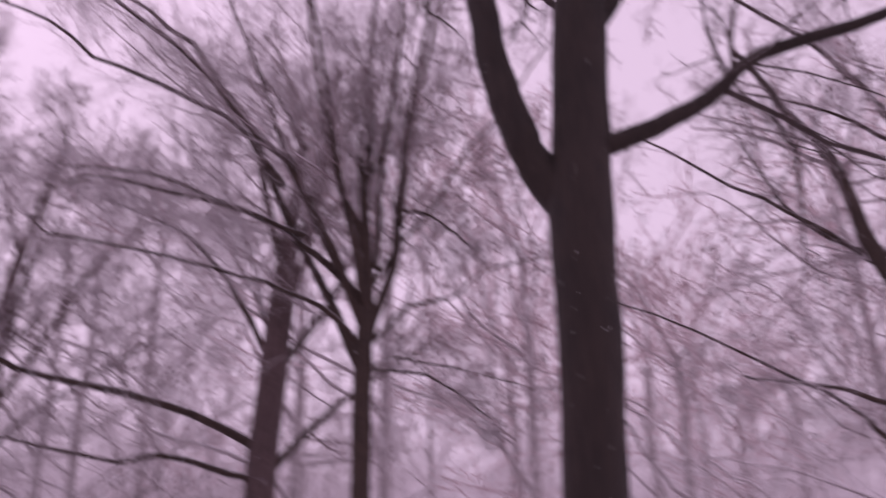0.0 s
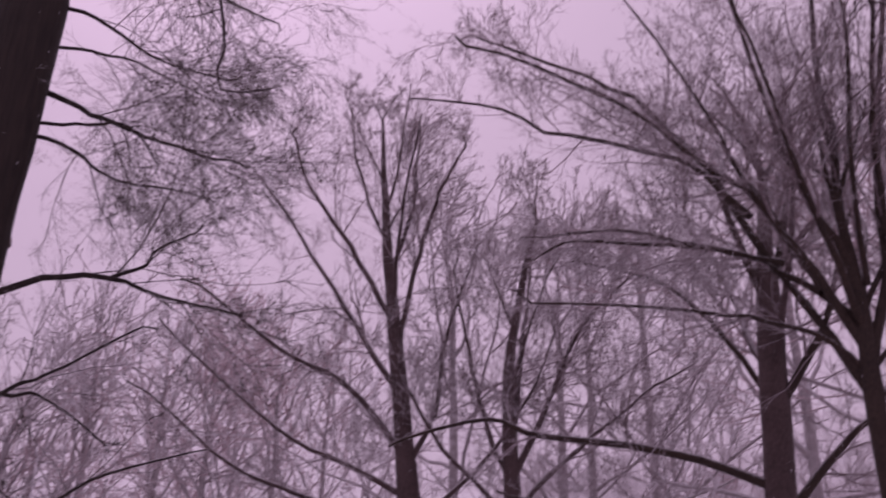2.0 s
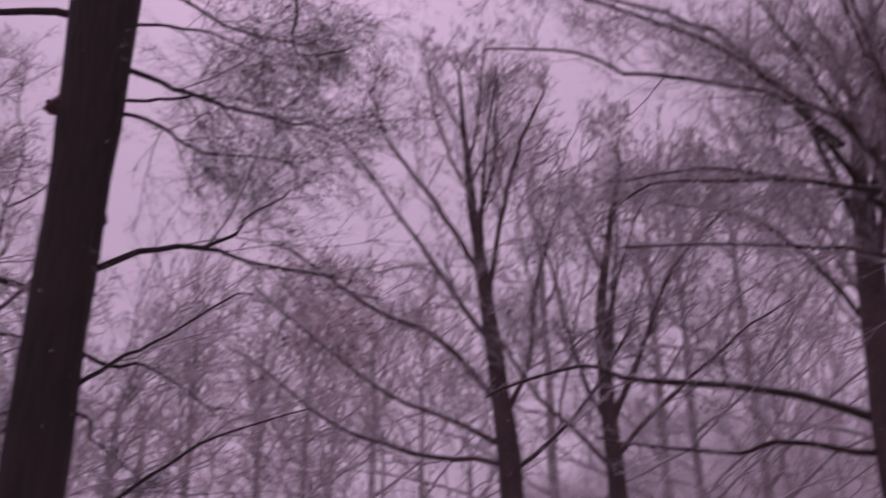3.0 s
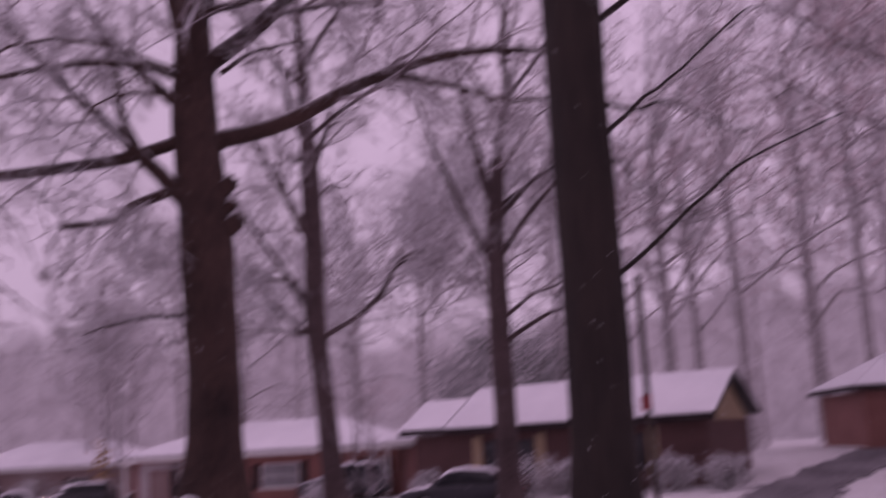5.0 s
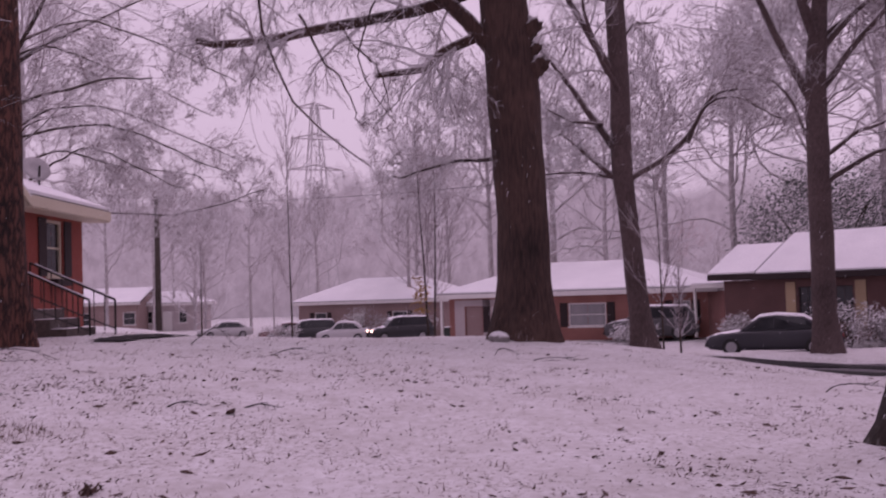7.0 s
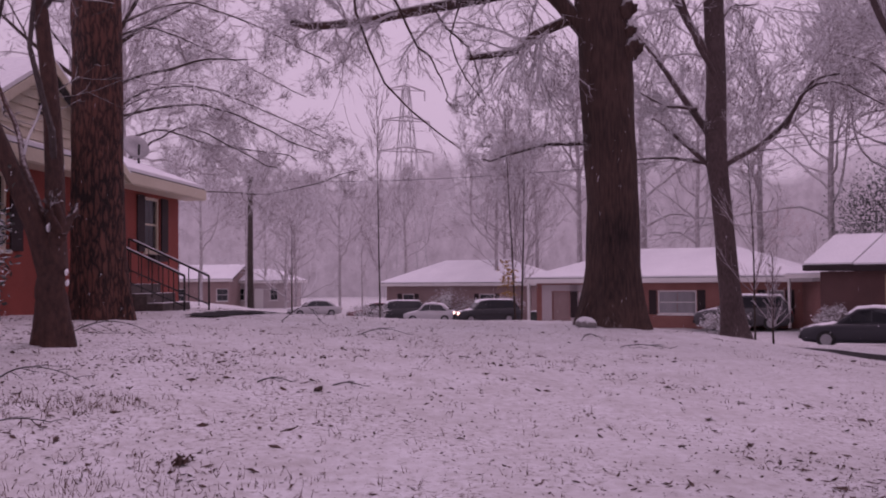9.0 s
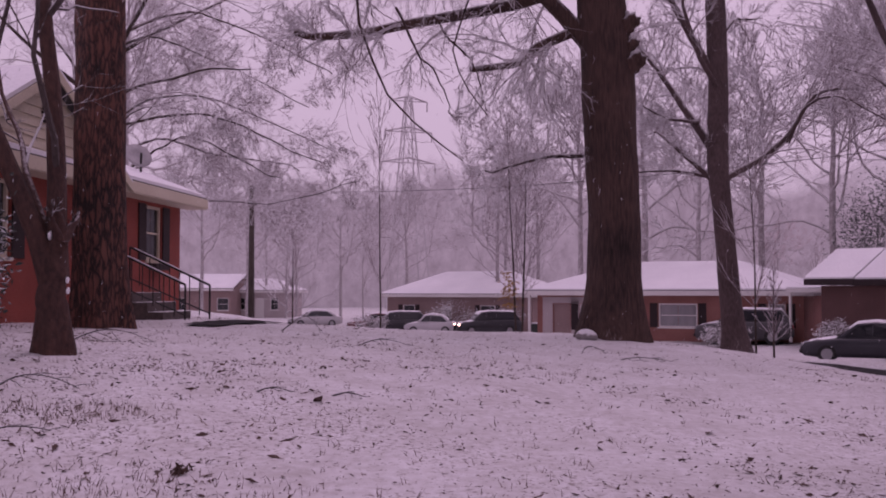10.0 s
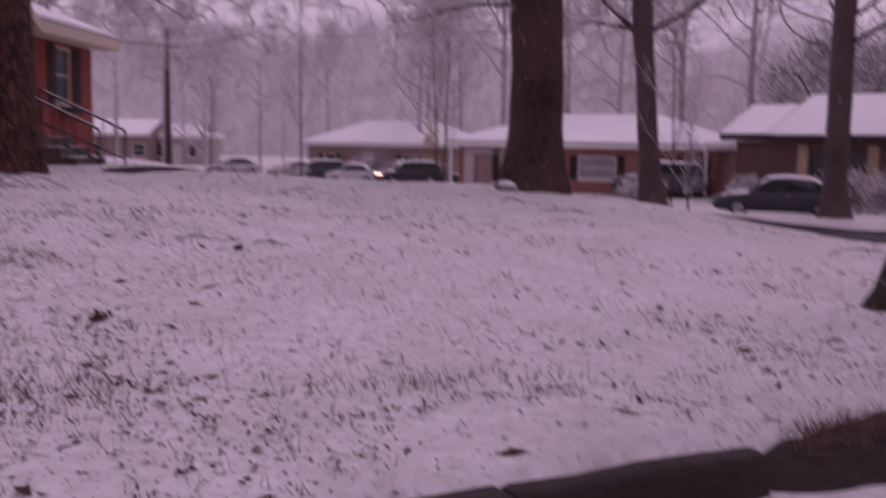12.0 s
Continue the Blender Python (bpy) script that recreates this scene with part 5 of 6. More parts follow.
bmesh.ops.solidify(bm, geom=bm.faces[:], thickness=0.02)
bm.transform(pose(0.25, -0.35, 0.62, 62, 0, 40))
part("reflector", bm, DISH, dish, smooth=True)
part("mast", rod((0, 0, -0.15), (0.02, -0.02, 0.42), 0.025), IRON, dish)

# ---- poles ----
pz = ground_at(-11.2, 61)
pole = thing("utility_pole", pose(-11.2, 61, pz), "plain wooden utility pole beyond the yard", "utility pole")
bm = bmesh.new()
bmesh.ops.create_cone(bm, cap_ends=True, segments=12, radius1=0.19, radius2=0.14, depth=7.6, matrix=Matrix.Translation((0, 0, 3.7)))
part("shaft", bm, POLEWOOD, pole, smooth=True)
part("cap", rod((0, 0, 7.5), (0, 0, 7.75), 0.21, 10), POLEWOOD, pole)
sz = ground_at(19.4, 30.4)
post = thing("sign_pole", pose(19.4, 30.4, sz), "tall thin dark pole with a small red sign by the road", "pole")
part("shaft", rod((0, 0, -0.1), (0, 0, 7.6), 0.11, 10), POLEWOOD, post)
part("sign_plate", boxes(((-0.36, -0.16, 3.0), (-0.0, -0.12, 3.5)), bevel=0.01), REDSIGN, post, "small red sign")


# a lattice pylon far off, the snowfall's haze painted into its steel
pylon = thing("transmission_pylon", pose(-5.6, 168, -2.0, 0, 0, 20), "steel lattice pylon with snowfall haze painted into its pale colour", "pylon")
legs = [[(sx * (3.0 * (1 - k / 9) + 0.45 * k / 9), sy * (3.0 * (1 - k / 9) + 0.45 * k / 9), 35.0 * k / 9) for k in range(10)] for sx, sy in ((-1, -1), (1, -1), (1, 1), (-1, 1))]
for q in range(4):
    part("leg", rod(legs[q][0], legs[q][9], 0.10, 5), PALESTEEL, pylon)
    for k in range(9):
        part("brace", rod(legs[q][k], legs[(q + 1) % 4][k + 1], 0.05, 4), PALESTEEL, pylon)
        part("brace", rod(legs[(q + 1) % 4][k], legs[q][k + 1], 0.05, 4), PALESTEEL, pylon)
for zz, half in ((24.0, 4.6), (29.0, 4.0), (34.0, 3.2)):
    for side_y in (-0.5, 0.5):
        part("crossarm", rod((-half, 0, zz + 0.3), (0, side_y, zz + 1.1), 0.09, 4), PALESTEEL, pylon)
        part("crossarm", rod((half, 0, zz + 0.3), (0, side_y, zz + 1.1), 0.09, 4), PALESTEEL, pylon)
    part("crossarm", rod((-half, 0, zz + 0.3), (half, 0, zz + 0.3), 0.10, 4), PALESTEEL, pylon)
    for ex in (-half, half):
        part("insulator", rod((ex, 0, zz + 0.25), (ex, 0, zz - 1.3), 0.12, 6), PALESTEEL, pylon)


# ---- cars ----
def car(name, label, x, y, z, turn, length, height, width, colour, boxy=False, lit=False, snow_hood=True):
    c = thing(name, pose(x, y, z, 0, 0, turn), label, "car")
    body_paint = paint(name + "_paint", colour)
    L, W, H = length, width / 2, height
    belt = H * (0.62 if boxy else 0.60)
    nose, tail = -L / 2, L / 2
    st = [(nose, 0.34, belt * 0.66, 0.72), (nose + 0.12, 0.24, belt * 0.80, 0.88), (nose + 0.5, 0.2, belt * 0.9, 0.97), (nose + L * 0.28, 0.2, belt * 0.99, 1.0), (0, 0.2, belt, 1.0),
          (tail - L * 0.2, 0.2, belt * 1.03, 1.0), (tail - 0.35, 0.22, belt * (1.03 if not boxy else 1.05), 0.95), (tail - 0.06, 0.3, belt * 0.95, 0.86), (tail, 0.4, belt * 0.8, 0.8)]
    vs, fs = [], []
    for sx, zb, zt, k in st:
        w = W * k
        for px, pz_ in ((-w * 0.9, zb), (-w, zb + 0.12), (-w, (zb + zt) / 2 + 0.05), (-w * 0.95, zt - 0.05), (-w * 0.86, zt), (0, zt + 0.03), (w * 0.86, zt), (w * 0.95, zt - 0.05), (w, (zb + zt) / 2 + 0.05), (w, zb + 0.12), (w * 0.9, zb)):
            vs.append((sx, px, pz_))
    for a in range(len(st) - 1):
        for b in range(11):
            fs.append((a * 11 + b, a * 11 + (b + 1) % 11, (a + 1) * 11 + (b + 1) % 11, (a + 1) * 11 + b))
    fs += [tuple(range(11)), tuple(range((len(st) - 1) * 11, len(st) * 11))[::-1]]
    mesh_object("body", vs, fs, body_paint, c, smooth=True)
    if boxy:
        gs = [(nose + L * 0.24, belt, 0.86), (nose + L * 0.36, H * 0.96, 0.74), (0, H, 0.76), (tail - L * 0.12, H * 0.98, 0.74), (tail - 0.12, belt + 0.03, 0.84)]
    else:
        gs = [(nose + L * 0.25, belt, 0.86), (nose + L * 0.40, H * 0.955, 0.68), (L * 0.03, H, 0.70), (tail - L * 0.28, H * 0.95, 0.66), (tail - L * 0.10, belt + 0.03, 0.84)]
    vs, fs = [], []
    for sx, zt, k in gs:
        lo = belt - 0.02
        vs += [(sx, -W * 0.86, lo), (sx, -W * k, zt - 0.04), (sx, -W * k * 0.85, zt), (sx, W * k * 0.85, zt), (sx, W * k, zt - 0.04), (sx, W * 0.86, lo)]
    for a in range(len(gs) - 1):
        for b in range(5):
            fs.append((a * 6 + b, a * 6 + b + 1, (a + 1) * 6 + b + 1, (a + 1) * 6 + b))
    mesh_object("cabin", vs, fs, body_paint, c)

    def at_cabin(sx, up, s):
        """A point on the cabin's side: along the car, share of the height, side."""
        xs = [g[0] for g in gs]
        zt = np.interp(sx, xs, [g[1] for g in gs]) - 0.05
        k = np.interp(sx, xs, [g[2] for g in gs])
        zz = belt + 0.03 + (zt - belt - 0.03) * up
        return (sx, s * (W * (0.86 + (k - 0.86) * up) + 0.008), zz)
    g0, g1, g2, g3 = gs[0][0], gs[1][0], gs[3][0], gs[4][0]
    for s in (-1, 1):
        for a0, a1, b0, b1 in ((g0 + 0.25, g1 + 0.04, 0.02, 0.02), (0.04, 0.04, g2 - 0.05, g3 - 0.28)):
            q = [at_cabin(a0, 0.08, s), at_cabin(a1, 0.92, s), at_cabin(b0, 0.92, s), at_cabin(b1, 0.08, s)]
            mesh_object("side_window", [tuple(v) for v in q], [(0, 1, 2, 3) if s > 0 else (3, 2, 1, 0)], GLASS, c)
    for a, b, nm in ((0, 1, "windscreen"), (4, 3, "rear_window")):
        ga, gb = gs[a], gs[b]
        def lerp(u, s):
            out = -0.012 if a == 0 else 0.012
            return (ga[0] + (gb[0] - ga[0]) * u + out, s * W * (0.84 + (gb[2] * 0.86 - 0.84) * u) * 0.94, ga[1] + (gb[1] - ga[1]) * u + 0.012)
        q = [lerp(0.06, -1), lerp(0.06, 1), lerp(0.92, 1), lerp(0.92, -1)]
        mesh_object(nm, q, [(0, 1, 2, 3) if a == 0 else (3, 2, 1, 0)], GLASS, c)
    # lying snow
    vs, fs = [], []
    top = gs[1:4]
    seq = [(gs[0][0] + (gs[1][0] - gs[0][0]) * 0.62, gs[0][1] + (gs[1][1] - gs[0][1]) * 0.62, 0.72)] + list(top) + [(gs[3][0] + (gs[4][0] - gs[3][0]) * 0.75, gs[3][1] + (gs[4][1] - gs[3][1]) * 0.75, 0.70)]
    for sx, zt, k in seq:
        vs += [(sx, -W * k * 0.92, zt - 0.012), (sx, -W * k * 0.78, zt + 0.05), (sx, 0, zt + 0.075), (sx, W * k * 0.78, zt + 0.05), (sx, W * k * 0.92, zt - 0.012)]
    for a in range(len(seq) - 1):
        for b in range(4):
            fs.append((a * 5 + b, a * 5 + b + 1, (a + 1) * 5 + b + 1, (a + 1) * 5 + b))
    mesh_object("roof_snow", vs, fs, SNOW, c, "layer of snow", smooth=True)
    if snow_hood:
        for x0, x1 in ((nose + 0.2, gs[0][0] - 0.02), (gs[4][0] + 0.04, tail - 0.1)):
            if x1 - x0 > 0.15:
                zz = [np.interp(q, [k[0] for k in st], [k[2] for k in st]) for q in (x0, x1)]
                vs = [(x0, -W * 0.8, zz[0] + 0.012), (x0, W * 0.8, zz[0] + 0.012), (x1, W * 0.84, zz[1] + 0.02), (x1, -W * 0.84, zz[1] + 0.02), (x0 + 0.1, 0, zz[0] + 0.075), (x1 - 0.05, 0, zz[1] + 0.09)]
                mesh_object("hood_snow", vs, [(0, 4, 1), (1, 4, 5, 2), (2, 5, 3), (3, 5, 4, 0)], SNOW, c, "layer of snow", smooth=True)
    wr = 0.31 if not boxy else 0.36
    for wx in (nose + L * 0.19, tail - L * 0.21):
        for s in (-1, 1):
            tyre = part("wheel", rod((wx, s * (W - 0.2), wr), (wx, s * (W + 0.012), wr), wr, 20), RUBBER, c)
            part("rim", rod((wx, s * (W - 0.02), wr), (wx, s * (W + 0.022), wr), wr * 0.62, 14), CHROME, tyre)
    for s in (-1, 1):
        part("headlight", boxes(((nose + 0.01, s * W * 0.62 - 0.16, belt * 0.66), (nose + 0.14, s * W * 0.62 + 0.16, belt * 0.80)), bevel=0.03), LAMPGLOW if lit else CHROME, c, "lit headlight" if lit else "")
        part("tail_light", boxes(((tail - 0.07, s * W * 0.68 - 0.12, belt * 0.72), (tail - 0.005, s * W * 0.68 + 0.12, belt * 0.88)), bevel=0.02), REDSIGN, c)
    part("bumper", boxes(((nose - 0.04, -W * 0.78, 0.32), (nose + 0.1, W * 0.78, 0.46)), bevel=0.03), RUBBER, c)
    return c


car("sedan", "dark four-door sedan with snow on its roof parked across the road", 14.75, 35.9, ground_at(14.75, 35.9) - 0.06, TURN + 3, 4.6, 1.42, 1.75, (0.028, 0.027, 0.036))
car("sport_utility_vehicle", "grey sport utility vehicle in the ranch house driveway", 14.0, 48.6, ground_at(14, 48.6), TURN + 8, 4.4, 1.62, 1.75, (0.07, 0.065, 0.07), boxy=True)
car("sport_utility_vehicle", "dark sport utility vehicle with lit headlights facing the street", 3.2, 75.0, -1.6, 14, 4.7, 1.75, 1.85, (0.03, 0.03, 0.035), boxy=True, lit=True)
car("hatchback", "small car thickly covered with snow at the kerb", -0.9, 77.5, -1.62, -5, 3.9, 1.5, 1.7, (0.55, 0.54, 0.56))
car("sport_utility_vehicle", "dark estate car parked down the street", -3.6, 82, -1.7, 12, 4.6, 1.7, 1.8, (0.04, 0.04, 0.045), boxy=True)
car("sedan", "reddish sedan parked far down the street", -5.4, 84, -1.6, 10, 4.5, 1.42, 1.75, (0.20, 0.05, 0.05))
car("sedan", "sedan buried under snow far down the street", -11.0, 90, -1.5, 16, 4.5, 1.45, 1.75, (0.5, 0.49, 0.5))
for bx, by in ((5.0, 60.2), (5.75, 59.9)):
    b = thing("wheeled_bin", pose(bx, by, ground_at(bx, by), 0, 0, TURN), "dark green wheeled rubbish bin with a snowy lid", "bin", group="bins beside the house")
    part("tub", boxes(((0, 0, 0.05), (0.6, 0.65, 0.98)), bevel=0.04), BINPLASTIC, b)
    part("lid", boxes(((-0.03, -0.04, 0.985), (0.63, 0.7, 1.05)), bevel=0.02), BINPLASTIC, b)
    part("lid_snow", boxes(((-0.01, -0.02, 1.053), (0.61, 0.68, 1.11)), bevel=0.02), SNOW, b)

# ---- road ----
def strip(name, label, centre, half, mat, rise, wob=0.0, category="road"):
    """A ribbon laid on the ground along a line of places."""
    vs, fs = [], []
    pts = []
    for a, b in zip(centre[:-1], centre[1:]):
        for q in range(16):
            pts.append(Vector(a).lerp(Vector(b), q / 16))
    pts.append(Vector(centre[-1]))
    across = 9
    for k, p in enumerate(pts):
        d = (pts[min(k + 1, len(pts) - 1)] - pts[max(k - 1, 0)]).normalized()
        nrm = Vector((-d.y, d.x))
        for j in range(across):
            u = (j / (across - 1) * 2 - 1) * (half + wob * math.sin(k * 0.9 + j) * (abs(j - 4) == 4))
            x, y = p.x + nrm.x * u, p.y + nrm.y * u
            vs.append((x, y, float(surface(np.array(x), np.array(y))) + rise))
    for k in range(len(pts) - 1):
        for j in range(across - 1):
            fs.append((k * across + j, (k + 1) * across + j, (k + 1) * across + j + 1, k * across + j + 1))
    o = mesh_object(name, vs, fs, mat, smooth=True)
    return tagged(o, label, category, kind="structure")


def on_street(along, off):
    p = STREET * along + ACROSS * off
    return (p.x, p.y)


strip("road", "slushy wet asphalt road", (on_street(-6, 31.4), on_street(10, 31.4), on_street(50, 31.4)), 1.68, SLUSH, 0.05, 0.06)
strip("wheel_track", "dark wet wheel track on the road", (on_street(-5, 30.4), on_street(10, 30.45), on_street(50, 30.4)), 0.8, ASPHALT, 0.07, 0.2)
strip("wheel_track", "dark wet wheel track on the road", (on_street(-5, 32.3), on_street(10, 32.2), on_street(50, 32.3)), 0.6, ASPHALT, 0.07, 0.2)
strip("driveway", "grey wet driveway rising from the road", ((21.5, 26.8), (26.0, 31.0), (31.5, 34.5), (36, 37)), 1.5, SLUSH, 0.05, 0.2)
strip("front_walk", "dark wet path to the front steps", ((-4.15, 17.8), (-3.9, 18.6), (-3.55, 19.6), (-3.1, 21.0)), 0.28, ASPHALT, 0.03, 0.02, "path")

cable = thing("overhead_cable", pose(0, 0, 0), "thin overhead cable strung between the poles", "cable")
t = np.linspace(0, 1, 30)
run = np.stack([-11.2 + 30.6 * t, 61 - 30.6 * t, pz + 7.5 + (sz + 7.4 - pz - 7.5) * t - 1.6 * t * (1 - t) * 2], -1)[None]
mesh_object("wire", *tubes(run, np.full((1, 30), 0.012), 4), IRON, cable)

# ---- far woods, with the snowfall's haze painted into their colour ----
def haze_painted_wood():
    m = bpy.data.materials.new("haze_painted_wood")
    m.use_nodes = True
    n, l = m.node_tree.nodes, m.node_tree.links
    b = n["Principled BSDF"]
    b.inputs["Roughness"].default_value = 1.0
    b.inputs["Specular IOR Level"].default_value = 0.0
    co, mp = n.new("ShaderNodeTexCoord"), n.new("ShaderNodeMapping")
    mp.inputs["Scale"].default_value = (1, 1, 0.75)
    l.new(co.outputs["Object"], mp.inputs[0])
    crown, stem = n.new("ShaderNodeTexNoise"), n.new("ShaderNodeTexNoise")
    crown.inputs["Scale"].default_value, crown.inputs["Detail"].default_value = 0.12, 9
    stem.inputs["Scale"].default_value, stem.inputs["Detail"].default_value, stem.inputs["Roughness"].default_value = 0.5, 9, 0.68
    l.new(co.outputs["Object"], crown.inputs["Vector"])
    l.new(mp.outputs[0], stem.inputs["Vector"])
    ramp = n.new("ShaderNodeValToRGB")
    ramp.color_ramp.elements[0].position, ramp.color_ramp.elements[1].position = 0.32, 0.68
    # both tones kept pale: the haze is in the colour
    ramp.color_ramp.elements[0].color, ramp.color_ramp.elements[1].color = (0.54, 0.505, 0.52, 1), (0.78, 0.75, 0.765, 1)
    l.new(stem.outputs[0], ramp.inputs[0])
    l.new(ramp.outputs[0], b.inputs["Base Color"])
    # ragged crowns against the sky
    sep, up = n.new("ShaderNodeSeparateXYZ"), n.new("ShaderNodeMapRange")
    l.new(co.outputs["Object"], sep.inputs[0])
    up.inputs[1].default_value, up.inputs[2].default_value, up.inputs[3].default_value, up.inputs[4].default_value = 9, 30, 0.55, -0.35
    # the wood stands taller on the rise to the east
    rise, low = n.new("ShaderNodeMapRange"), n.new("ShaderNodeMath")
    rise.inputs[1].default_value, rise.inputs[2].default_value, rise.inputs[3].default_value, rise.inputs[4].default_value = 95, 165, 1.0, 0.42
    l.new(sep.outputs["X"], rise.inputs[0])
    low.operation = "MULTIPLY"
    l.new(sep.outputs["Z"], low.inputs[0])
    l.new(rise.outputs[0], low.inputs[1])
    l.new(low.outputs[0], up.inputs[0])
    add = n.new("ShaderNodeMath")
    l.new(up.outputs[0], add.inputs[0])
    l.new(crown.outputs[0], add.inputs[1])
    cut = n.new("ShaderNodeMapRange")
    cut.inputs[1].default_value, cut.inputs[2].default_value = 0.40, 0.72
    l.new(add.outputs[0], cut.inputs[0])
    l.new(cut.outputs[0], b.inputs["Alpha"])
    return m


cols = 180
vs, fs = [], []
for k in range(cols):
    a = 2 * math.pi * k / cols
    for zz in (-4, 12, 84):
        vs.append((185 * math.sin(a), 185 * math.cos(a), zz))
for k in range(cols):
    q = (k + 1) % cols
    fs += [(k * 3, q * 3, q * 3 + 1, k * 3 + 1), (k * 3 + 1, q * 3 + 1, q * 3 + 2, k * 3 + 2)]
tagged(mesh_object("backdrop", vs, fs, haze_painted_wood()), "bare woods on the skyline with painted haze", "backdrop", kind="structure")


# ---- evergreens and shrubs ----
def leafy_mass(name, label, x, y, z, spread, height, n, leaf, mat, category, stem=True, clumps=60):
    root = thing(name, pose(x, y, z), label, category)
    cc = RNG.normal(0, 1, (clumps, 3))
    cc = unit(cc) * RNG.uniform(0.35, 1.0, (clumps, 1)) ** 0.6
    cc[:, :2] *= spread
    cc[:, 2] = height * 0.5 + cc[:, 2] * height * 0.5
    if stem:
        p = sweep(np.repeat(np.array([[0, 0, -0.1]]), 9, 0), unit(RNG.normal(0, 0.2, (9, 3)) + np.array([0, 0, 1.2])), np.full(9, height * 0.8), 7, 0.1, 0.2)
        for q in range(9):
            mesh_object("stem", *tubes(p[q:q + 1], np.linspace(0.035, 0.01, 7)[None] * max(1, height / 2.5), 6), SMOOTH, root, smooth=True)
    pick = RNG.integers(0, clumps, n)
    c = cc[pick] + RNG.normal(0, 1, (n, 3)) * np.array([spread, spread, height * 0.6]) * 0.13
    c[:, 2] = np.maximum(c[:, 2], 0.03)
    mesh_object("foliage", *leaf_quads(c, leaf, 0.35), mat, root)
    return root


leafy_mass("evergreen_tree", "dark evergreen tree dusted with snow behind the brick house", 28.0, 60.0, -0.9, 5.2, 10.0, 19000, 0.11, EVERGREEN, "tree", clumps=240)
leafy_mass("evergreen_shrub", "glossy-leaved evergreen shrub bowed under snow", -4.74, 9.75, ground_at(-4.74, 9.75), 0.62, 2.25, 4600, 0.05, SNOWYLEAF, "shrub", clumps=46)
for sx, sy, sp, hh in ((18.4, 37.7, 1.5, 1.75), (21.0, 36.2, 1.1, 1.7), (22.4, 33.9, 0.9, 1.4), (23.6, 32.2, 0.9, 1.3), (12.6, 46.6, 1.1, 1.1), (16.2, 43.2, 0.9, 1.3), (20.0, 37.4, 0.8, 1.4), (0.8, 82.5, 2.0, 2.4), (4.6, 79.5, 1.6, 2.0), (-5.5, 79.5, 1.4, 1.3), (2.4, 84.5, 1.5, 2.2)):
    leafy_mass("snowy_bush", "rounded bush heaped with snow before the house", sx, sy, ground_at(sx, sy), sp, hh, 1900, 0.078, SNOWBUSH, "shrub", clumps=70)

# ---- leaf litter, grass and fallen sticks on the lawn ----
def scatter(n, patchy):
    """Places on the lawn, in drifts, thicker towards the house."""
    x, y = RNG.uniform(-11, 16, n * 4), RNG.uniform(3.2, 29, n * 4)
    drift = np.sin(x * 0.9 + 1.1 * np.sin(y * 0.7)) * np.sin(y * 1.1 + 0.8 * np.sin(x * 0.5)) + 0.5 * np.sin(x * 2.7 + y * 1.9)
    keep = RNG.uniform(0, 1, n * 4) < (0.28 + patchy * np.clip(drift, -0.3, 1) + 0.22 * np.clip(-x / 6, -0.6, 1)) * np.clip(1.6 - y / 12.5, 0.15, 1.2)
    keep &= ((x - 1.97) * -0.42 + (y - 4.9) * 0.907 > 0.15)
    x, y = x[keep][:n], y[keep][:n]
    return np.stack([x, y, surface(x, y)], -1)


c = scatter(19000, 0.38)
c[:, 2] += 0.010
tagged(mesh_object("leaf_litter", *leaf_quads(c, 0.019 * np.exp(RNG.normal(0, 0.5, len(c))), 0.8), LEAF), "dark dead leaves poking through the snow", "leaves", kind="stuff")
c = np.concatenate([scatter(23000, 0.34), scatter(23000, 0.34)])
c = c[c[:, 1] < 11 + RNG.uniform(-4, 3, len(c))]
c[:, 2] += 0.006
tagged(mesh_object("leaf_crumbs", *leaf_quads(c, 0.012 * np.exp(RNG.normal(0, 0.4, len(c))), 0.7), LEAF), "crumbs of dead leaf and grass in the snow", "leaves", kind="stuff")
c = scatter(900, 0.5)
row = np.linspace(0, 1, 16)[:, None]      # leaves blown into two lines by the edging
blown = np.concatenate([(1 - row) * (-1.5, 5.8) + row * (-0.45, 4.75), (1 - row) * (-0.1, 5.0) + row * (0.9, 5.45)]) + RNG.normal(0, 0.06, (32, 2))
c = np.concatenate([c, np.c_[blown, surface(blown[:, 0], blown[:, 1])]])
clump = np.repeat(c, 6, 0) + RNG.normal(0, 1, (len(c) * 6, 3)) * np.array([0.045, 0.03, 0.008])
clump[:, 2] += 0.02
tagged(mesh_object("leaf_clumps", *leaf_quads(clump, 0.022, 0.6), LEAF), "small heaps of wet dead leaves", "leaves", kind="stuff")
c = scatter(3600, 0.4)
tuft = np.concatenate([RNG.normal(0, 1, (110, 2)) * (0.45, 0.25) + (-1.95, 6.5), RNG.normal(0, 1, (160, 2)) * (0.5, 0.2) + (-3.1, 8.3), RNG.normal(0, 1, (90, 2)) * (0.45, 0.12) + (0.4, 5.6), RNG.normal(0, 1, (330, 2)) * (0.5, 0.3) + (-2.0, 5.4)])
c = np.repeat(np.concatenate([c, np.c_[tuft, surface(tuft[:, 0], tuft[:, 1])]]), 3, 0)      # thin lawn shows in patches
c += RNG.normal(0, 1, c.shape) * np.array([0.03, 0.03, 0.0])
h = unit(RNG.normal(0, 0.55, c.shape) + np.array([0, 0, 1.0])) * RNG.uniform(0.025, 0.09, (len(c), 1))
blades = np.stack([c - np.array([0, 0, 0.01]), c + h], 1)
tagged(mesh_object("grass", *spikes(blades, np.full((len(c), 2), 0.004)), GRASS), "dry grass blades standing through the snow", "grass", kind="stuff")

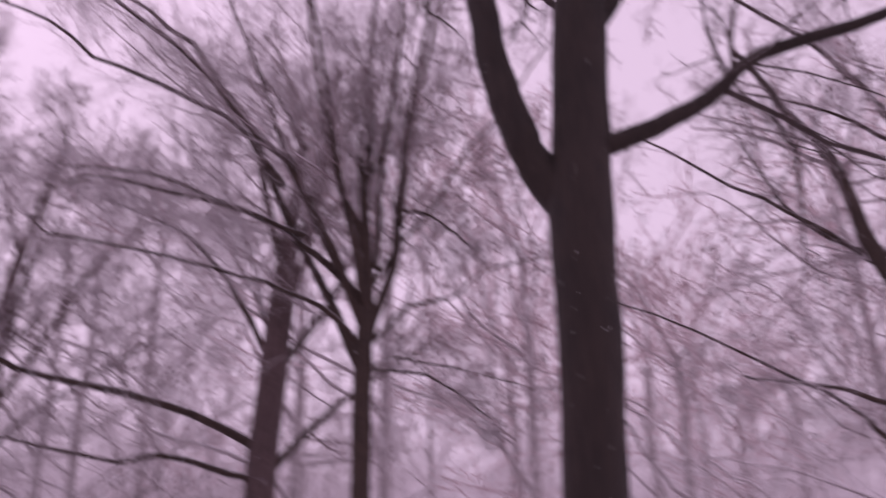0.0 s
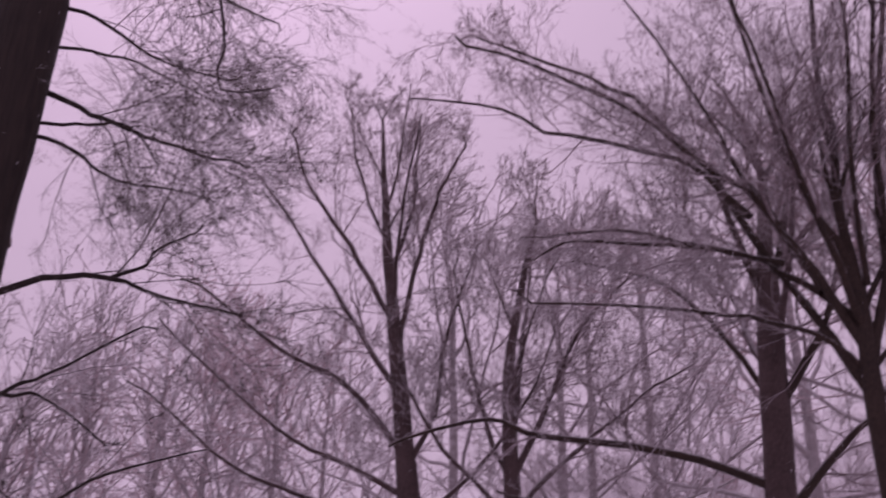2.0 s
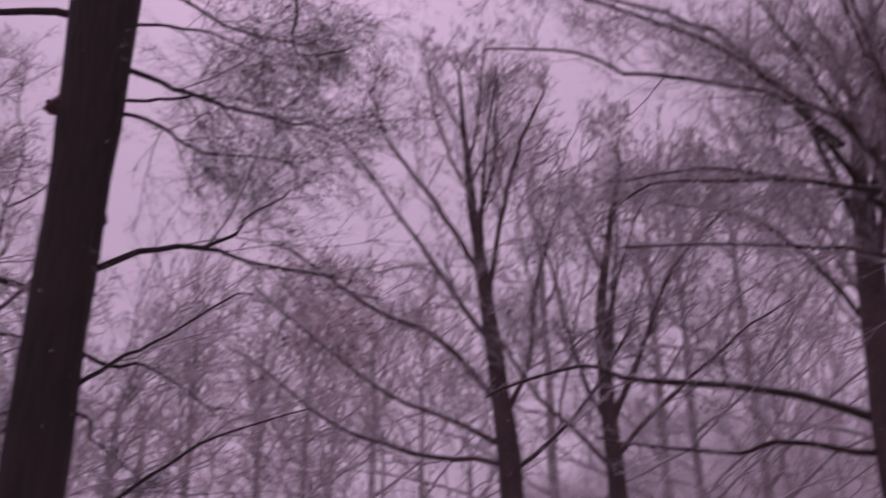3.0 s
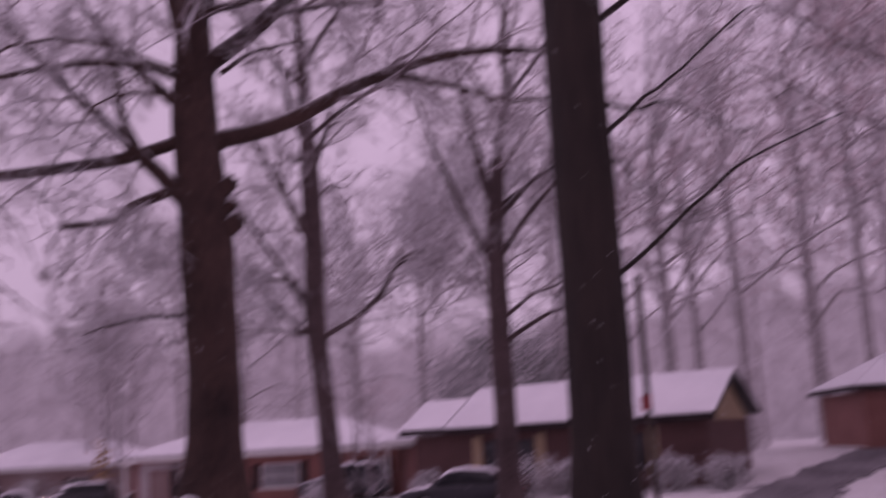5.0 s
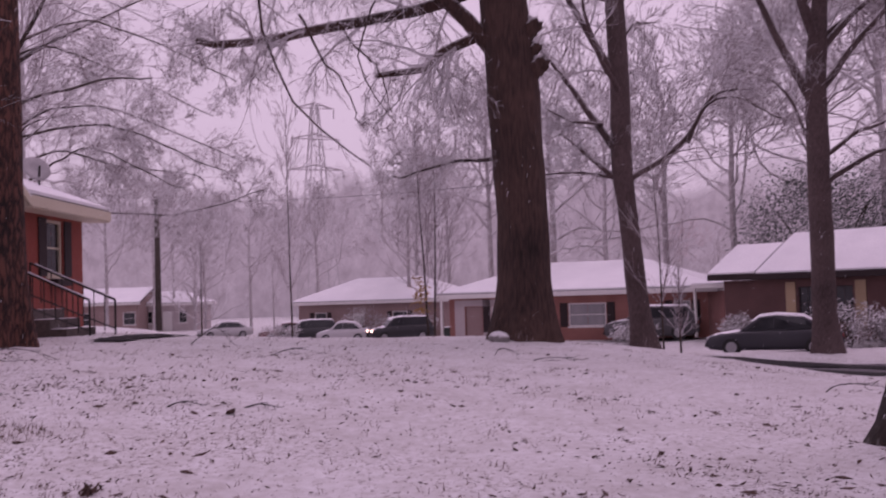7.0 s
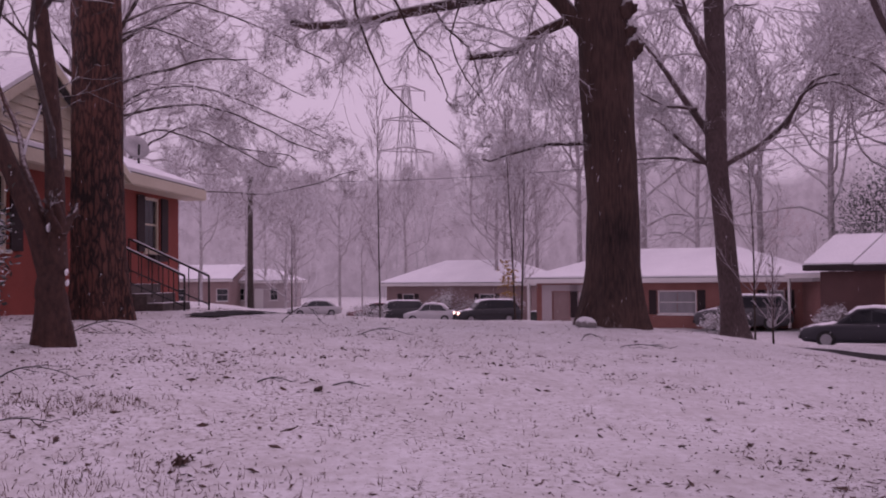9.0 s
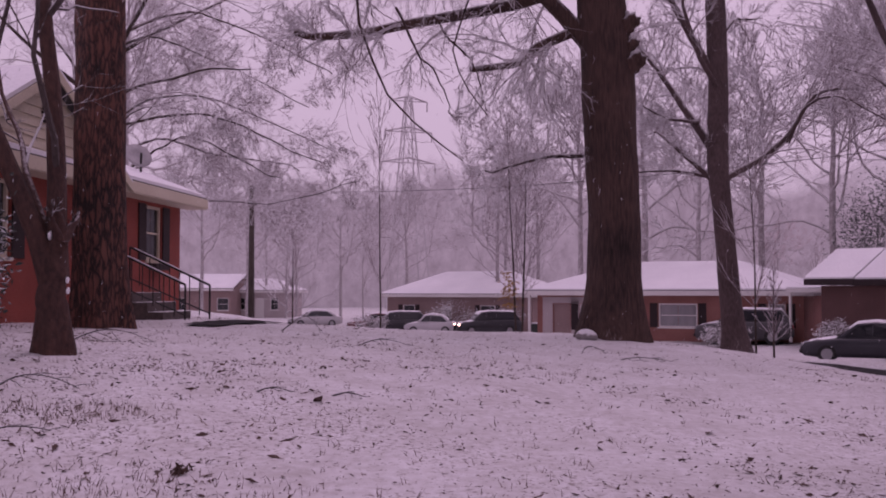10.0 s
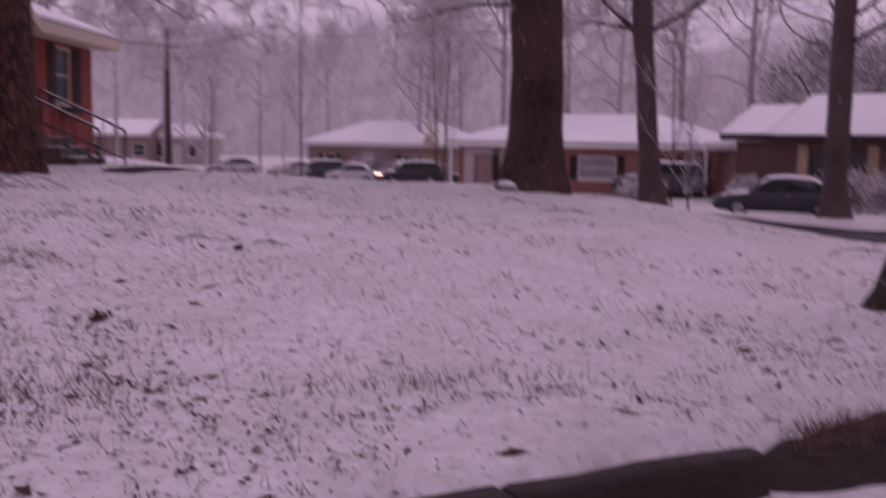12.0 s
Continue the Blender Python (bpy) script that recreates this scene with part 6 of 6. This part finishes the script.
one = leaf_quads(RNG.normal(0, 1, (40, 3)) * np.array([0.025, 0.022, 0.016]) + np.array([0, 0, 0.03]), 0.034)
x, y = -1.72, 6.85
tagged(mesh_object("leaf_heap", one[0] + np.array([x, y, float(surface(np.array(x), np.array(y)))]), one[1], LEAF), "dark clump of wet leaves on the snow", "leaves")


def fallen_branch(x, y, length, turn, arch, label):
    z = float(surface(np.array(x), np.array(y)))
    root = thing("fallen_branch", pose(x, y, z, 0, 0, turn), label, "branch", group="fallen branches on the lawn")
    t = np.linspace(0, 1, 10)
    main = np.stack([(t - 0.5) * length, 0.15 * length * np.sin(t * 5), 0.012 + arch * np.sin(t * math.pi)], -1)[None]
    r = np.linspace(0.009, 0.003, 10)[None]
    mesh_object("stem", *tubes(main, r, 6), DARKBARK, root, smooth=True)
    p1, r1, l1 = offshoots(main, r, np.array([length]), 7, 0.2, 40, 0.4, 0.6, 5, 0.1, -0.25, 0.004)
    p1[..., 2] = np.clip(p1[..., 2], 0.008, 0.02 + arch)
    tagged(mesh_object("twig_spray", *joined([tubes(p1, r1, 4)]), DARKBARK, root), kind="stuff")


for x, y, ln, tn, ar in ((-2.35, 17.6, 0.9, -20, 0.28), (-0.9, 15.8, 0.7, 10, 0.08), (-1.55, 9.6, 0.3, 15, 0.03), (-0.85, 9.5, 0.32, -10, 0.03), (-3.6, 9.2, 0.7, 40, 0.12), (2.9, 15.2, 0.8, 5, 0.05),
                         (-4.2, 13.2, 1.0, 25, 0.15), (5.8, 11.8, 0.8, 10, 0.07), (2.35, 16.5, 0.4, 30, 0.1), (-3.1, 7.6, 0.5, 60, 0.05), (4.6, 7.4, 0.7, -20, 0.03)):
    fallen_branch(x, y, ln, tn, ar, "dark fallen twig arching out of the snow")

# snow caught at the foot of the big oak
bm = bmesh.new()
bmesh.ops.create_icosphere(bm, subdivisions=3, radius=0.2)
for v in bm.verts:
    v.co = Vector((v.co.x * 1.1, v.co.y * 0.8, max(v.co.z, -0.1) * 0.75)) * (1 + 0.15 * noise.noise(v.co * 4))
stone = part("stone", bm, CONCRETE, smooth=True)
stone.location = (2.86, 20.9, ground_at(2.86, 20.9) + 0.03)
tagged(stone, "rounded stone capped with snow at the foot of the oak", "stone")

# ---- timber edging at the front of the lawn ----
edging = thing("garden_edging", pose(1.97, 4.9, -0.16, 0, 0, 24.8), "dark wet timber edging along the lawn's lower side", "edging")
for q in range(3):
    bm = boxes(((-1.5 - 1.5 * q + 0.006, -0.09, 0), (-1.5 * q, 0.09, 0.30)), bevel=0.05 if q == 0 else 0.03)
    bmesh.ops.subdivide_edges(bm, edges=bm.edges[:], cuts=3, use_grid_fill=True)
    for v in bm.verts:      # weathered, uneven faces
        v.co += Vector((0, 0.016 * noise.noise(v.co * 5 + Vector((q, 0, 0))), 0.020 * noise.noise(v.co * 3.1 + Vector((0, q, 4)))))
        if q == 0 and v.co.x > -0.14:
            v.co.z -= 0.9 * (v.co.x + 0.14) * v.co.z
    part("timber", bm, EARTH, edging, smooth=True)

bank = []
for k in range(40):
    for j in range(7):
        u, v = k / 39 * 3.2, j / 6
        px_, py_ = 1.99 + 0.907 * u - 0.42 * (0.10 - 0.42 * v), 4.90 + 0.42 * u + 0.907 * (0.10 - 0.42 * v)
        bank.append((px_, py_, 0.13 + 0.03 * u - 0.14 * math.exp(-5 * u) - 0.36 * v ** 1.4 + 0.05 * noise.noise((px_ * 3, py_ * 3, 0)) + 0.02 * noise.noise((px_ * 11, py_ * 11, 2))))
faces = [(k * 7 + j, k * 7 + j + 1, (k + 1) * 7 + j + 1, (k + 1) * 7 + j) for k in range(39) for j in range(6)]
tagged(mesh_object("earth_bank", bank, faces, EARTH, smooth=True), "bare dark earth bank under the lawn's edge", "bank", kind="structure")
c = np.repeat(np.array([(2.2 + 0.907 * u, 5.0 + 0.42 * u, 0.12) for u in np.linspace(0, 3, 90)]), 14, 0)
c += RNG.normal(0, 1, c.shape) * np.array([0.05, 0.08, 0.02])
h = unit(RNG.normal(0, 0.5, c.shape) + np.array([0, -0.4, 0.7])) * RNG.uniform(0.06, 0.16, (len(c), 1))
tagged(mesh_object("bank_grass", *spikes(np.stack([c, c + h], 1), np.full((len(c), 2), 0.004)), GRASS), "dry grass hanging over the bank", "grass", kind="stuff")

# ---- falling snow ----
n = 8000
dist, az, el = RNG.uniform(5, 34, n), RNG.uniform(-0.5, 1.95, n), RNG.uniform(-0.25, 0.75, n)
c = np.stack([dist * np.sin(az), dist * np.cos(az), 1.6 + dist * el], -1)
c = c[c[:, 2] > land(c[:, 0], c[:, 1]) + 0.1]
fall = unit(np.array([-0.25, 0.05, -1.0])) * RNG.uniform(0.012, 0.035, (len(c), 1))
tagged(mesh_object("snowfall", *spikes(np.stack([c, c + fall], 1), np.full((len(c), 2), 0.0021)), SNOW), "scattered falling snowflakes", "snowflakes", kind="stuff")
